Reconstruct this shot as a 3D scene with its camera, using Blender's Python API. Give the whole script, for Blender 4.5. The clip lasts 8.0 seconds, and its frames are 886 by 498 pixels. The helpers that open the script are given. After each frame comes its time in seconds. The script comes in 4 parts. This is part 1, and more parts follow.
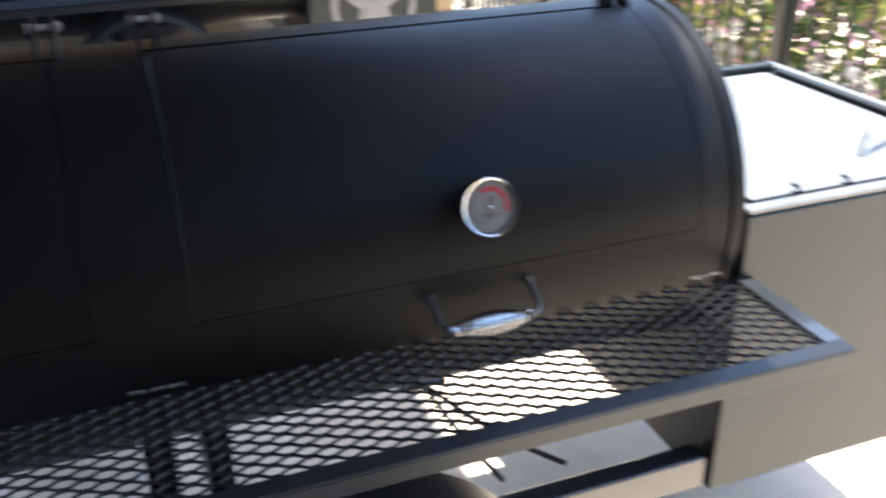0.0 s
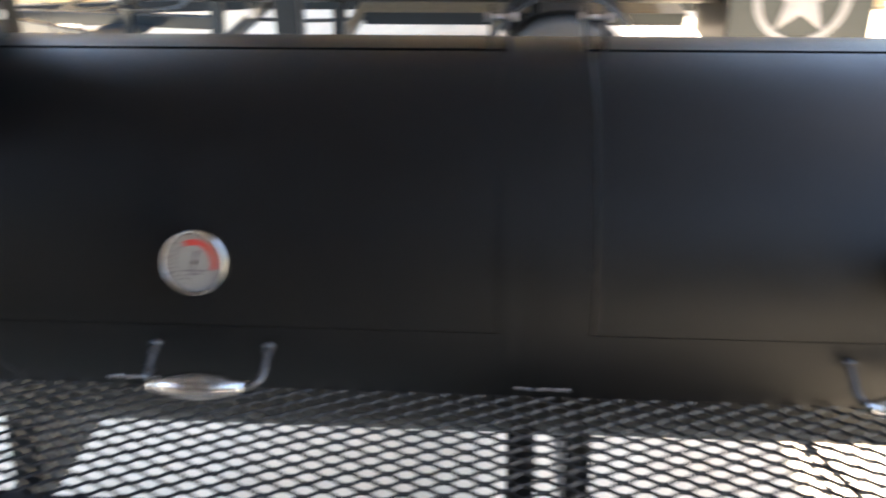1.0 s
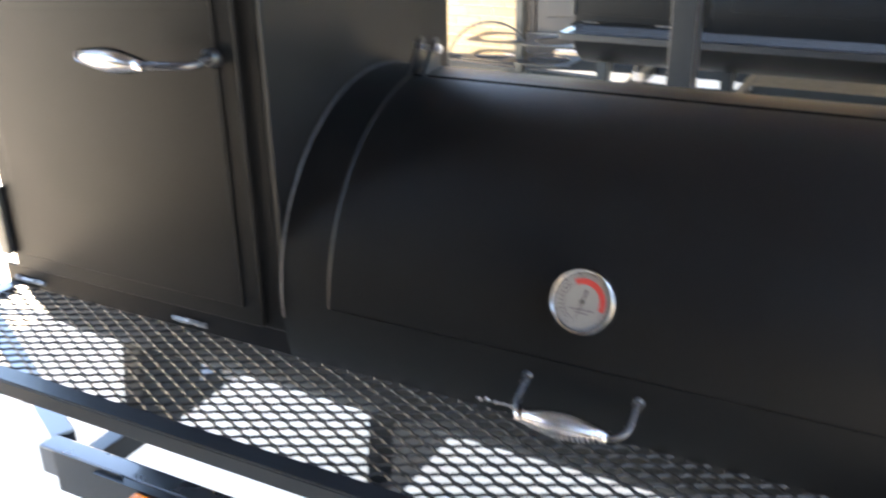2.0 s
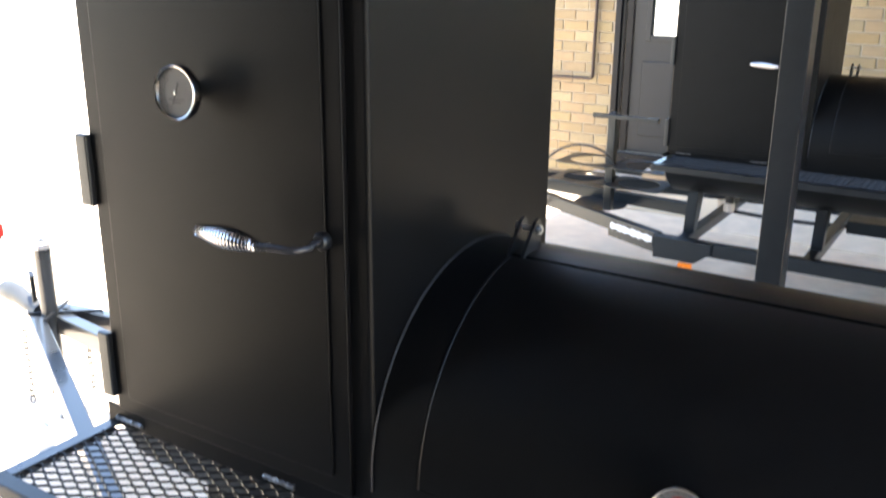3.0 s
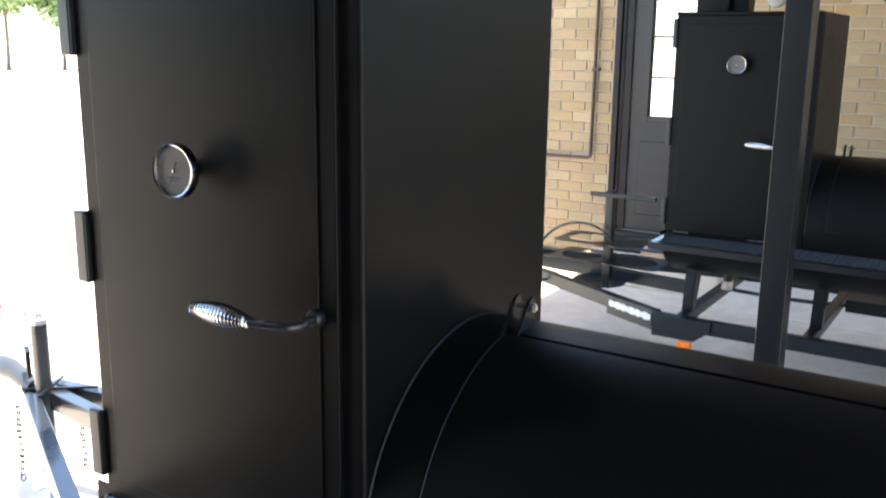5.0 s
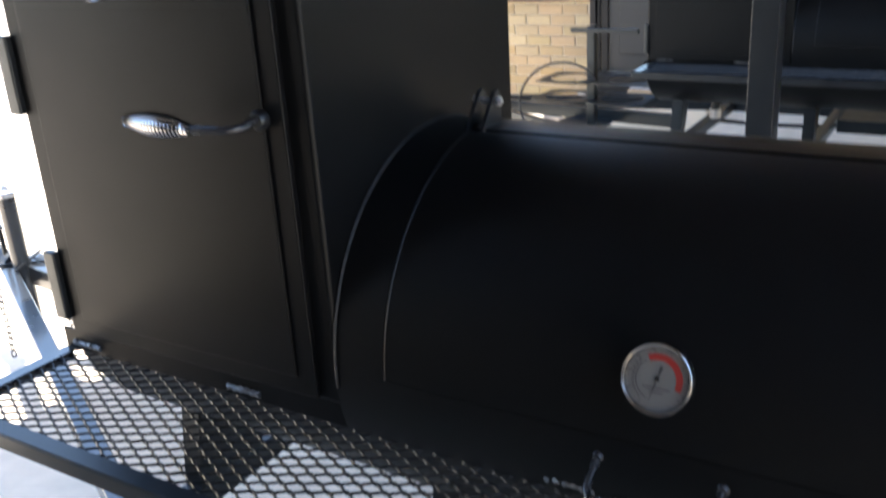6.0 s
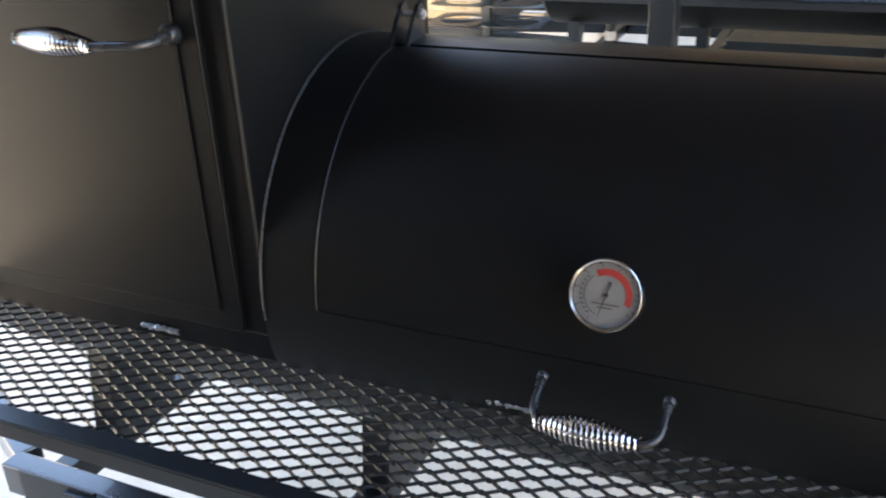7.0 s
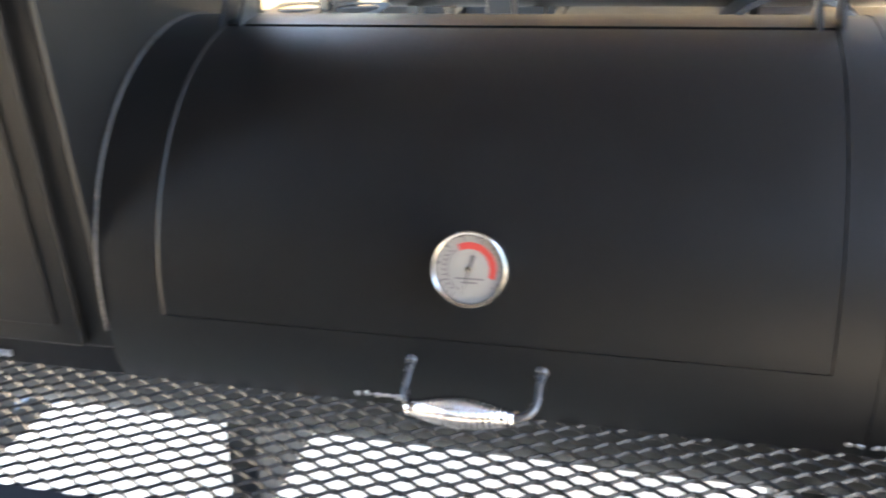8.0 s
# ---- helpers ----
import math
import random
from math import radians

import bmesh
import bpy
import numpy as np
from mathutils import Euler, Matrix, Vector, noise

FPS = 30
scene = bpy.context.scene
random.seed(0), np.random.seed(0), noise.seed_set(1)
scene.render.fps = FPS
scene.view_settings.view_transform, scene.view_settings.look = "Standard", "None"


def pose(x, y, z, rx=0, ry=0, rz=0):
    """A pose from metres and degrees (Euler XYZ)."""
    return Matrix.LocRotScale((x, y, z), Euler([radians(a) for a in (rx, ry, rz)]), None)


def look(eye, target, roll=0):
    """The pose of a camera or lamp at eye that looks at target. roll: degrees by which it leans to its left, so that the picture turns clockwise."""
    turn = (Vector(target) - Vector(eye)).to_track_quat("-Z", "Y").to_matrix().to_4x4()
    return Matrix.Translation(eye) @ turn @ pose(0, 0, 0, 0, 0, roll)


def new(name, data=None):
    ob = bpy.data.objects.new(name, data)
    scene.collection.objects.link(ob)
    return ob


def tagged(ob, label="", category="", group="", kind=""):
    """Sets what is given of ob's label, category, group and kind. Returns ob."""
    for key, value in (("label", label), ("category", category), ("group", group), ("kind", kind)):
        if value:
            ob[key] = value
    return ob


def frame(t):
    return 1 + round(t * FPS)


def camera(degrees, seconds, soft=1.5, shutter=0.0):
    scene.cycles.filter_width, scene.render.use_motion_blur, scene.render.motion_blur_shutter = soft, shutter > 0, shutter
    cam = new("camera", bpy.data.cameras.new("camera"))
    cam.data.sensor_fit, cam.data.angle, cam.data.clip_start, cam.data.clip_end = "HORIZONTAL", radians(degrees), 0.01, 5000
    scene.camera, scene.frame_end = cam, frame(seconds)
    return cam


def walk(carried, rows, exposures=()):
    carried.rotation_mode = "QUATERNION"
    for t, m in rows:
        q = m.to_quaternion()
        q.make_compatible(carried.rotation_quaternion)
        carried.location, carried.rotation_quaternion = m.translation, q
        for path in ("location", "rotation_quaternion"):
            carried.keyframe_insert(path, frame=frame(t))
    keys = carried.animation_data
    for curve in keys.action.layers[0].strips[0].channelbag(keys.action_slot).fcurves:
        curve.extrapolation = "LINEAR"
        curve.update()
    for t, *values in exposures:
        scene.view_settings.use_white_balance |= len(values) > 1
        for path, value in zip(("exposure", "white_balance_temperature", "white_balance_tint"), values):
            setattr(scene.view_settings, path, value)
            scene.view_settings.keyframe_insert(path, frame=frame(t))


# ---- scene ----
cam = camera(51.94, 8.0, soft=1.9, shutter=0.6)
# seconds, x, y, z, heading, pitch, lean
ROWS = [
    (0.0, 1.011, -1.486, 1.614, -19.97, -26.17, -0.97),
    (0.5, 1.002, -1.492, 1.630, -7.45, -25.75, -2.56),
    (0.7, 0.994, -1.458, 1.660, -2.62, -27.23, -2.18),
    (1.0, 0.935, -1.398, 1.652, 4.38, -27.57, -0.78),
    (1.4, 0.899, -1.410, 1.626, 14.87, -25.93, -0.79),
    (1.5, 0.891, -1.402, 1.615, 17.67, -25.65, -0.90),
    (2.8, 0.818, -1.402, 1.707, 32.33, -18.39, 0.18),
    (3.0, 0.812, -1.385, 1.770, 32.59, -17.49, 0.47),
    (3.5, 0.826, -1.391, 1.777, 32.95, -12.29, 0.88),
    (4.0, 0.826, -1.408, 1.793, 32.76, -11.09, 1.18),
    (5.5, 0.823, -1.345, 1.726, 32.71, -15.90, -0.46),
    (6.0, 0.831, -1.301, 1.624, 32.50, -20.58, -3.60),
    (6.5, 0.796, -1.293, 1.607, 29.56, -24.14, -3.78),
    (7.0, 0.753, -1.292, 1.595, 25.23, -25.30, -2.67),
    (7.5, 0.720, -1.281, 1.579, 20.39, -25.97, -2.82),
    (7.8, 0.728, -1.267, 1.570, 17.93, -26.23, -3.28),
    (8.0, 0.739, -1.252, 1.560, 15.41, -26.25, -3.12),
]


def eye_pose(x, y, z, yaw, pitch, lean):
    h, p, r = radians(yaw), radians(pitch), radians(lean)
    fwd = Vector((-math.sin(h) * math.cos(p), math.cos(h) * math.cos(p), math.sin(p)))
    right = Vector((math.cos(h), math.sin(h), 0.0))
    up = right.cross(fwd)
    rx = right * math.cos(r) + up * math.sin(r)
    ry = -right * math.sin(r) + up * math.cos(r)
    m = Matrix((rx, ry, -fwd)).transposed().to_4x4()
    return Matrix.Translation((x, y, z)) @ m


walk(cam, [(r[0], eye_pose(*r[1:])) for r in ROWS], exposures=[(0.0, 2.6, 6350.0, 10.0), (0.5, 2.95, 6600.0, 10.0), (1.0, 3.9, 7300.0, 10.0), (1.5, 4.78, 7550.0, 10.0), (2.2, 3.8, 7000.0, 10.0), (3.0, 3.1, 6850.0, 10.0), (4.0, 2.85, 6850.0, 10.0), (5.5, 2.58, 6400.0, 10.0), (6.5, 2.68, 6650.0, 10.0), (7.0, 3.45, 7050.0, 10.0), (7.5, 4.55, 7250.0, 10.0), (8.0, 4.98, 7450.0, 10.0)])

# ---- light ----
world = bpy.data.worlds.new("sky")
scene.world = world
world.use_nodes = True
wn = world.node_tree
sky = wn.nodes.new("ShaderNodeTexSky")
sky.sky_type = "NISHITA"
sky.sun_disc = False
SUN_EL, SUN_AZ = 80.0, 75.0  # height, and bearing from +y towards +x
sky.sun_elevation, sky.sun_rotation = radians(SUN_EL), radians(SUN_AZ)
wn.nodes["Background"].inputs["Strength"].default_value = 0.15
wn.links.new(sky.outputs["Color"], wn.nodes["Background"].inputs["Color"])
sun_data = bpy.data.lights.new("sun", "SUN")
sun_data.energy, sun_data.angle, sun_data.color = 3.6, radians(0.53), (1.0, 0.95, 0.87)
sun = new("sun", sun_data)
sd = Vector((math.sin(radians(SUN_AZ)) * math.cos(radians(SUN_EL)), math.cos(radians(SUN_AZ)) * math.cos(radians(SUN_EL)), math.sin(radians(SUN_EL))))
sun.matrix_world = look(sd * 30, (0, 0, 0))


# ---- materials ----
def mat(name, base=(0.5, 0.5, 0.5), rough=0.5, metal=0.0, noise_scale=40.0, vary=0.15, bump=0.0, bump_scale=200.0, rough_vary=0.1, spec=0.5, coat=0.0, tint=(1.0, 1.0, 1.0)):
    m = bpy.data.materials.new(name)
    m.use_nodes = True
    nt = m.node_tree
    b = nt.nodes["Principled BSDF"]
    b.inputs["Metallic"].default_value = metal
    b.inputs["Specular IOR Level"].default_value = spec
    b.inputs["Coat Weight"].default_value = coat
    b.inputs["Specular Tint"].default_value = (*tint, 1.0)
    tc = nt.nodes.new("ShaderNodeTexCoord")
    n1 = nt.nodes.new("ShaderNodeTexNoise")
    n1.inputs["Scale"].default_value = noise_scale
    n1.inputs["Detail"].default_value = 6
    n2 = nt.nodes.new("ShaderNodeTexNoise")
    n2.inputs["Scale"].default_value = noise_scale * 0.09
    n2.inputs["Detail"].default_value = 4
    for n in (n1, n2):
        nt.links.new(tc.outputs["Object"], n.inputs["Vector"])
    mix = nt.nodes.new("ShaderNodeMix")
    mix.data_type = "FLOAT"
    mix.inputs[0].default_value = 0.5
    nt.links.new(n1.outputs["Fac"], mix.inputs[2])
    nt.links.new(n2.outputs["Fac"], mix.inputs[3])
    ramp = nt.nodes.new("ShaderNodeValToRGB")
    ramp.color_ramp.elements[0].position, ramp.color_ramp.elements[1].position = 0.3, 0.7
    ramp.color_ramp.elements[0].color = (*[c * (1 - vary) for c in base], 1)
    ramp.color_ramp.elements[1].color = (*[min(1, c * (1 + vary)) for c in base], 1)
    nt.links.new(mix.outputs[0], ramp.inputs["Fac"])
    nt.links.new(ramp.outputs["Color"], b.inputs["Base Color"])
    mr = nt.nodes.new("ShaderNodeMapRange")
    mr.inputs["From Min"].default_value, mr.inputs["From Max"].default_value = 0.3, 0.7
    mr.inputs["To Min"].default_value, mr.inputs["To Max"].default_value = max(0.02, rough - rough_vary), min(1, rough + rough_vary)
    nt.links.new(mix.outputs[0], mr.inputs["Value"])
    nt.links.new(mr.outputs["Result"], b.inputs["Roughness"])
    if bump:
        nb = nt.nodes.new("ShaderNodeTexNoise")
        nb.inputs["Scale"].default_value = bump_scale
        nb.inputs["Detail"].default_value = 3
        nt.links.new(tc.outputs["Object"], nb.inputs["Vector"])
        bp = nt.nodes.new("ShaderNodeBump")
        bp.inputs["Strength"].default_value = bump
        bp.inputs["Distance"].default_value = 0.002
        nt.links.new(nb.outputs["Fac"], bp.inputs["Height"])
        nt.links.new(bp.outputs["Normal"], b.inputs["Normal"])
    return m


PAINT = mat("black_paint", (0.0030, 0.0031, 0.0034), 0.42, 0, 14, 0.25, 0.12, 420, 0.05, 0.135, tint=(0.92, 0.97, 1.0))
# Firebox copy of the black paint, lightened for the daylight falling on it
LITBLACK = mat("lit_black_paint", (0.010, 0.0108, 0.0105), 0.4, 0, 14, 0.25, 0.12, 420, 0.05, 0.4, tint=(0.85, 0.95, 1.0))
# Black steel turned grey: the sun's glare on lid and rim is painted in
GLAREGREY = mat("sun_glare_grey", (0.12, 0.123, 0.127), 0.33, 0, 9, 0.3, 0.12, 420, 0.06, 0.8)
# Dark copy of the frame paint; the inner bar's shade is in its colour
SHADEBAR = mat("shaded_bar_paint", (0.003, 0.0035, 0.0048), 0.4, 0, 20, 0.25, 0.1, 300, 0.06, 0.1)
FRAMEPAINT = mat("black_frame_paint", (0.009, 0.0095, 0.011), 0.34, 0, 20, 0.25, 0.1, 300, 0.06, 0.4, tint=(0.85, 0.95, 1.0))
# Drum paint made lighter, to paint the highlight along a lid's edge
EDGEGLINT = mat("edge_highlight_paint", (0.005, 0.005, 0.0055), 0.38, 0, 20, 0.25, 0.1, 300, 0.06, 0.22)
# Glossier copy of the frame paint, its base colour paled for skylight
SKYGLOSS = mat("glossy_skylit_paint", (0.02, 0.023, 0.027), 0.3, 0, 20, 0.25, 0.05, 300, 0.06, 0.5, 0.5)
WELD = mat("weld_bead", (0.013, 0.013, 0.014), 0.36, 0.0, 120, 0.4, 0.6, 350, 0.1, 0.3)
BRIGHTWELD = mat("bare_weld", (0.2, 0.2, 0.205), 0.32, 0.6, 120, 0.4, 0.6, 350, 0.1)
CHROME = mat("chrome", (0.55, 0.55, 0.565), 0.14, 1.0, 60, 0.06, 0, 0, 0.05)
STEEL = mat("stainless_steel", (0.42, 0.415, 0.41), 0.2, 1.0, 90, 0.08, 0, 0, 0.06)
ROD = mat("black_steel_rod", (0.02, 0.02, 0.022), 0.25, 0.0, 60, 0.2)
MESHPAINT = mat("mesh_paint", (0.007, 0.007, 0.0078), 0.42, 0, 40, 0.25, 0.1, 300, 0.06, 0.3)
DIAL = mat("dial_white", (0.12, 0.117, 0.11), 0.45, 0, 30, 0.12)
RED = mat("dial_red", (0.22, 0.016, 0.012), 0.45, 0, 30, 0.08)
INK = mat("dial_ink", (0.02, 0.02, 0.02), 0.5, 0, 30, 0.1)
INKGREY = mat("dial_grey_ink", (0.045, 0.045, 0.045), 0.5, 0, 30, 0.1)
ORANGE = mat("amber_plastic", (0.9, 0.2, 0.01), 0.25, 0, 40, 0.15)
YELLOW = mat("yellow_plastic", (0.8, 0.45, 0.02), 0.4, 0, 40, 0.15)
REDPL = mat("red_plastic", (0.6, 0.02, 0.015), 0.35, 0, 40, 0.1)
WHITEL = mat("white_lettering", (0.8, 0.8, 0.8), 0.5, 0, 60, 0.06)
ZINC = mat("zinc_steel", (0.55, 0.56, 0.58), 0.35, 0.9, 60, 0.15, 0.1, 200)
DULLZINC = mat("dull_zinc", (0.06, 0.063, 0.066), 0.5, 0.3, 60, 0.2, 0.1, 200)
CARDB = mat("cardboard", (0.42, 0.3, 0.18), 0.85, 0, 30, 0.15)
RUBBER = mat("rubber", (0.02, 0.02, 0.02), 0.6, 0, 40, 0.3)
CONC = mat("concrete", (0.70, 0.595, 0.465), 0.85, 0, 9, 0.16, 0.5, 60, 0.06, 0.3)
CEIL = mat("ceiling_boards", (0.05, 0.042, 0.034), 0.75, 0, 4, 0.08, 0.1, 40)
MORTAR = mat("mortar", (0.38, 0.32, 0.24), 0.9, 0, 60, 0.15, 0.5, 150)
DOORGREY = mat("door_grey_paint", (0.022, 0.023, 0.024), 0.45, 0, 12, 0.1, 0.05, 100, 0.1, 0.3)
TRIMDARK = mat("dark_trim", (0.008, 0.008, 0.009), 0.45, 0, 12, 0.15, 0.05, 100, 0.1, 0.2)
PIPE = mat("rusty_pipe", (0.045, 0.026, 0.02), 0.6, 0, 40, 0.3)
ROCK = mat("pale_stone", (0.6, 0.55, 0.46), 0.85, 0, 20, 0.2, 0.6, 40)
BARK = mat("bark", (0.12, 0.09, 0.06), 0.9, 0, 30, 0.3, 0.6, 60)
LEAF = mat("leaf_green", (0.10, 0.19, 0.04), 0.6, 0, 6, 0.6)
# Distant leaves, with sun glare and haze mixed into a paler green
SUNLITLEAF = mat("sunlit_tree_leaf", (0.18, 0.28, 0.10), 0.6, 0, 6, 0.4)
LEAFY = mat("leaf_yellow_green", (0.5, 0.5, 0.16), 0.6, 0, 6, 0.5)
PINK = mat("pink_blossom", (0.8, 0.42, 0.55), 0.6, 0, 6, 0.3)
FENCE = mat("fence_iron", (0.02, 0.025, 0.022), 0.5, 0, 20, 0.2)
ROOFING = mat("roof_shingle", (0.12, 0.11, 0.1), 0.9, 0, 20, 0.3)
WALLP = mat("shade_wall", (0.06, 0.055, 0.05), 0.85, 0, 5, 0.2, 0.3, 60)


def brick_material():
    m = mat("buff_brick", (0.30, 0.24, 0.148), 0.88, 0, 26, 0.14, 0.5, 120)
    nt = m.node_tree
    ramp = [n for n in nt.nodes if n.type == "VALTORGB"][0]
    b = nt.nodes["Principled BSDF"]
    oi = nt.nodes.new("ShaderNodeObjectInfo")
    geo = nt.nodes.new("ShaderNodeNewGeometry")
    add = nt.nodes.new("ShaderNodeMath")
    add.operation = "ADD"
    nt.links.new(oi.outputs["Random"], add.inputs[0])
    nt.links.new(geo.outputs["Random Per Island"], add.inputs[1])
    fr = nt.nodes.new("ShaderNodeMath")
    fr.operation = "FRACT"
    nt.links.new(add.outputs[0], fr.inputs[0])
    r2 = nt.nodes.new("ShaderNodeValToRGB")
    els = r2.color_ramp.elements
    els[0].color, els[1].color = (0.95, 0.9, 0.75, 1), (1.0, 0.86, 0.68, 1)
    for p, c in ((0.2, (1.18, 1.16, 1.12, 1)), (0.4, (0.8, 0.74, 0.64, 1)), (0.6, (1.08, 0.96, 0.9, 1)), (0.8, (0.92, 0.9, 0.86, 1))):
        els.new(p).color = c
    nt.links.new(fr.outputs[0], r2.inputs["Fac"])
    mx = nt.nodes.new("ShaderNodeMix")
    mx.data_type, mx.blend_type = "RGBA", "MULTIPLY"
    mx.inputs[0].default_value = 1.0
    nt.links.new(ramp.outputs["Color"], mx.inputs[6])
    nt.links.new(r2.outputs["Color"], mx.inputs[7])
    nt.links.new(mx.outputs[2], b.inputs["Base Color"])
    return m


BRICK = brick_material()


def glass_material():
    m = bpy.data.materials.new("window_glass")
    m.use_nodes = True
    b = m.node_tree.nodes["Principled BSDF"]
    b.inputs["Base Color"].default_value = (0.75, 0.8, 0.8, 1)
    b.inputs["Roughness"].default_value = 0.03
    b.inputs["Metallic"].default_value = 0.9
    return m


GLASS = glass_material()


# ---- mesh helpers ----
def thing(name, label, category, group="", kind="", at=(0, 0, 0)):
    ob = new(name)
    ob.location = at
    return tagged(ob, label, category, group, kind)


def mesh_of(name, bm, material, smooth=False):
    me = bpy.data.meshes.new(name)
    bmesh.ops.recalc_face_normals(bm, faces=bm.faces)
    split = []
    if smooth:
        # area-weighted corner normals: flat faces stay flat, rounded edges stay round
        bm.normal_update()
        bm.verts.ensure_lookup_table()
        bm.faces.ensure_lookup_table()
        areas = {f: f.calc_area() for f in bm.faces}
        for f in bm.faces:
            for lp in f.loops:
                n = Vector((0, 0, 0))
                for g in lp.vert.link_faces:
                    if g.normal.dot(f.normal) > 0.7:
                        n += g.normal * areas[g]
                split.append(n.normalized() if n.length > 1e-12 else f.normal.copy())
    bm.to_mesh(me)
    bm.free()
    me.materials.append(material)
    if smooth:
        me.shade_smooth()
        me.normals_split_custom_set([tuple(n) for n in split])
    return me


def part(name, bm, material, parent=None, label="", smooth=False, m=None):
    ob = new(name, mesh_of(name, bm, material, smooth))
    if parent is not None:
        ob.parent = parent
    if m is not None:
        ob.matrix_basis = m
    if label:
        ob["label"] = label
    return ob


def box(bm, x0, x1, y0, y1, z0, z1, bevel=0.0, seg=2):
    r = bmesh.ops.create_cube(bm, size=1)
    vs = r["verts"]
    for v in vs:
        v.co = Vector(((x0 + x1) / 2 + v.co.x * (x1 - x0), (y0 + y1) / 2 + v.co.y * (y1 - y0), (z0 + z1) / 2 + v.co.z * (z1 - z0)))
    if bevel:
        es = list({e for v in vs for e in v.link_edges})
        bmesh.ops.bevel(bm, geom=es, offset=bevel, segments=seg, affect="EDGES", profile=0.5)
    return bm


def boxes(*args, bevel=0.0):
    bm = bmesh.new()
    for a in args:
        box(bm, *a, bevel=bevel)
    return bm


def tube(bm, pts, r, seg=12, cap=True):
    """Round bar swept along points; r is a number or a list."""
    pts = [Vector(p) for p in pts]
    rs = r if isinstance(r, (list, tuple)) else [r] * len(pts)
    rings = []
    nrm = None
    for i, p in enumerate(pts):
        d = (pts[min(i + 1, len(pts) - 1)] - pts[max(i - 1, 0)]).normalized()
        if nrm is None:
            nrm = d.orthogonal().normalized()
        nrm = (nrm - d * nrm.dot(d)).normalized()
        bi = d.cross(nrm)
        rings.append([bm.verts.new(p + (nrm * math.cos(2 * math.pi * k / seg) + bi * math.sin(2 * math.pi * k / seg)) * rs[i]) for k in range(seg)])
    for a, b in zip(rings, rings[1:]):
        for k in range(seg):
            bm.faces.new((a[k], a[(k + 1) % seg], b[(k + 1) % seg], b[k]))
    if cap:
        bm.faces.new(rings[0][::-1])
        bm.faces.new(rings[-1])
    return bm


def bar(bm, a, b, w, h, up=(0, 0, 1), bevel=0.004):
    """Rectangular bar from a to b; w across, h along up."""
    a, b, up = Vector(a), Vector(b), Vector(up)
    d = (b - a).normalized()
    s = d.cross(up).normalized()
    u = s.cross(d)
    tmp = bmesh.new()
    n = (b - a).length
    box(tmp, -w / 2, w / 2, 0, n, -h / 2, h / 2, bevel)
    m = Matrix((s, d, u)).transposed().to_4x4()
    tmp.transform(Matrix.Translation(a) @ m)
    me = bpy.data.meshes.new("tmp")
    tmp.to_mesh(me)
    tmp.free()
    bm.from_mesh(me)
    bpy.data.meshes.remove(me)
    return bm


def lathe(bm, prof, m=None, seg=40):
    """Turned form: prof is a list of (radius, height) round z."""
    rings = []
    new_v = []
    for r, h in prof:
        if r < 1e-6:
            v = bm.verts.new((0, 0, h))
            rings.append([v])
            new_v.append(v)
        else:
            ring = [bm.verts.new((r * math.cos(2 * math.pi * k / seg), r * math.sin(2 * math.pi * k / seg), h)) for k in range(seg)]
            rings.append(ring)
            new_v += ring
    for a, b in zip(rings, rings[1:]):
        for k in range(seg):
            q = [a[k % len(a)], a[(k + 1) % len(a)], b[(k + 1) % len(b)], b[k % len(b)]]
            q = list(dict.fromkeys(q))
            if len(q) > 2:
                bm.faces.new(q)
    if m is not None:
        for v in new_v:
            v.co = m @ v.co
    return bm


def shell(bm, x0, x1, a0, a1, r_out, r_in, na=48, nx=1, cy=0.0, cz=0.0):
    """Curved plate round the x axis from angle a0 to a1 (0 is the front, 90 degrees the top)."""
    grid = {}
    for i in range(na + 1):
        a = a0 + (a1 - a0) * i / na
        for j in range(nx + 1):
            x = x0 + (x1 - x0) * j / nx
            for k, r in enumerate((r_out, r_in)):
                grid[i, j, k] = bm.verts.new((x, cy - r * math.cos(a), cz + r * math.sin(a)))
    for i in range(na):
        for j in range(nx):
            for k in (0, 1):
                bm.faces.new((grid[i, j, k], grid[i + 1, j, k], grid[i + 1, j + 1, k], grid[i, j + 1, k]))
        for j in (0, nx):
            bm.faces.new((grid[i, j, 0], grid[i + 1, j, 0], grid[i + 1, j, 1], grid[i, j, 1]))
    for j in range(nx):
        for i in (0, na):
            bm.faces.new((grid[i, j, 0], grid[i, j + 1, 0], grid[i, j + 1, 1], grid[i, j, 1]))
    return bm


def spring(bm, a, b, r0, r1, turns, wire, seg=6, steps=14):
    """Barrel-shaped coil grip from a to b."""
    a, b = Vector(a), Vector(b)
    d = (b - a).normalized()
    n = d.orthogonal().normalized()
    bi = d.cross(n)
    pts = []
    total = int(turns * steps)
    for i in range(total + 1):
        t = i / total
        ang = 2 * math.pi * turns * t
        r = r0 + (r1 - r0) * math.sin(math.pi * t) ** 1.3
        pts.append(a + (b - a) * t + (n * math.cos(ang) + bi * math.sin(ang)) * r)
    return tube(bm, pts, wire, seg)


# ---- setting ----
WALL_Y = 5.3


def set_ground():
    bm = bmesh.new()
    bmesh.ops.create_grid(bm, x_segments=8, y_segments=8, size=700)
    g = part("ground", bm, CONC)
    tagged(g, "pale grey concrete drive and yard, dusty and stained", "ground", kind="structure")


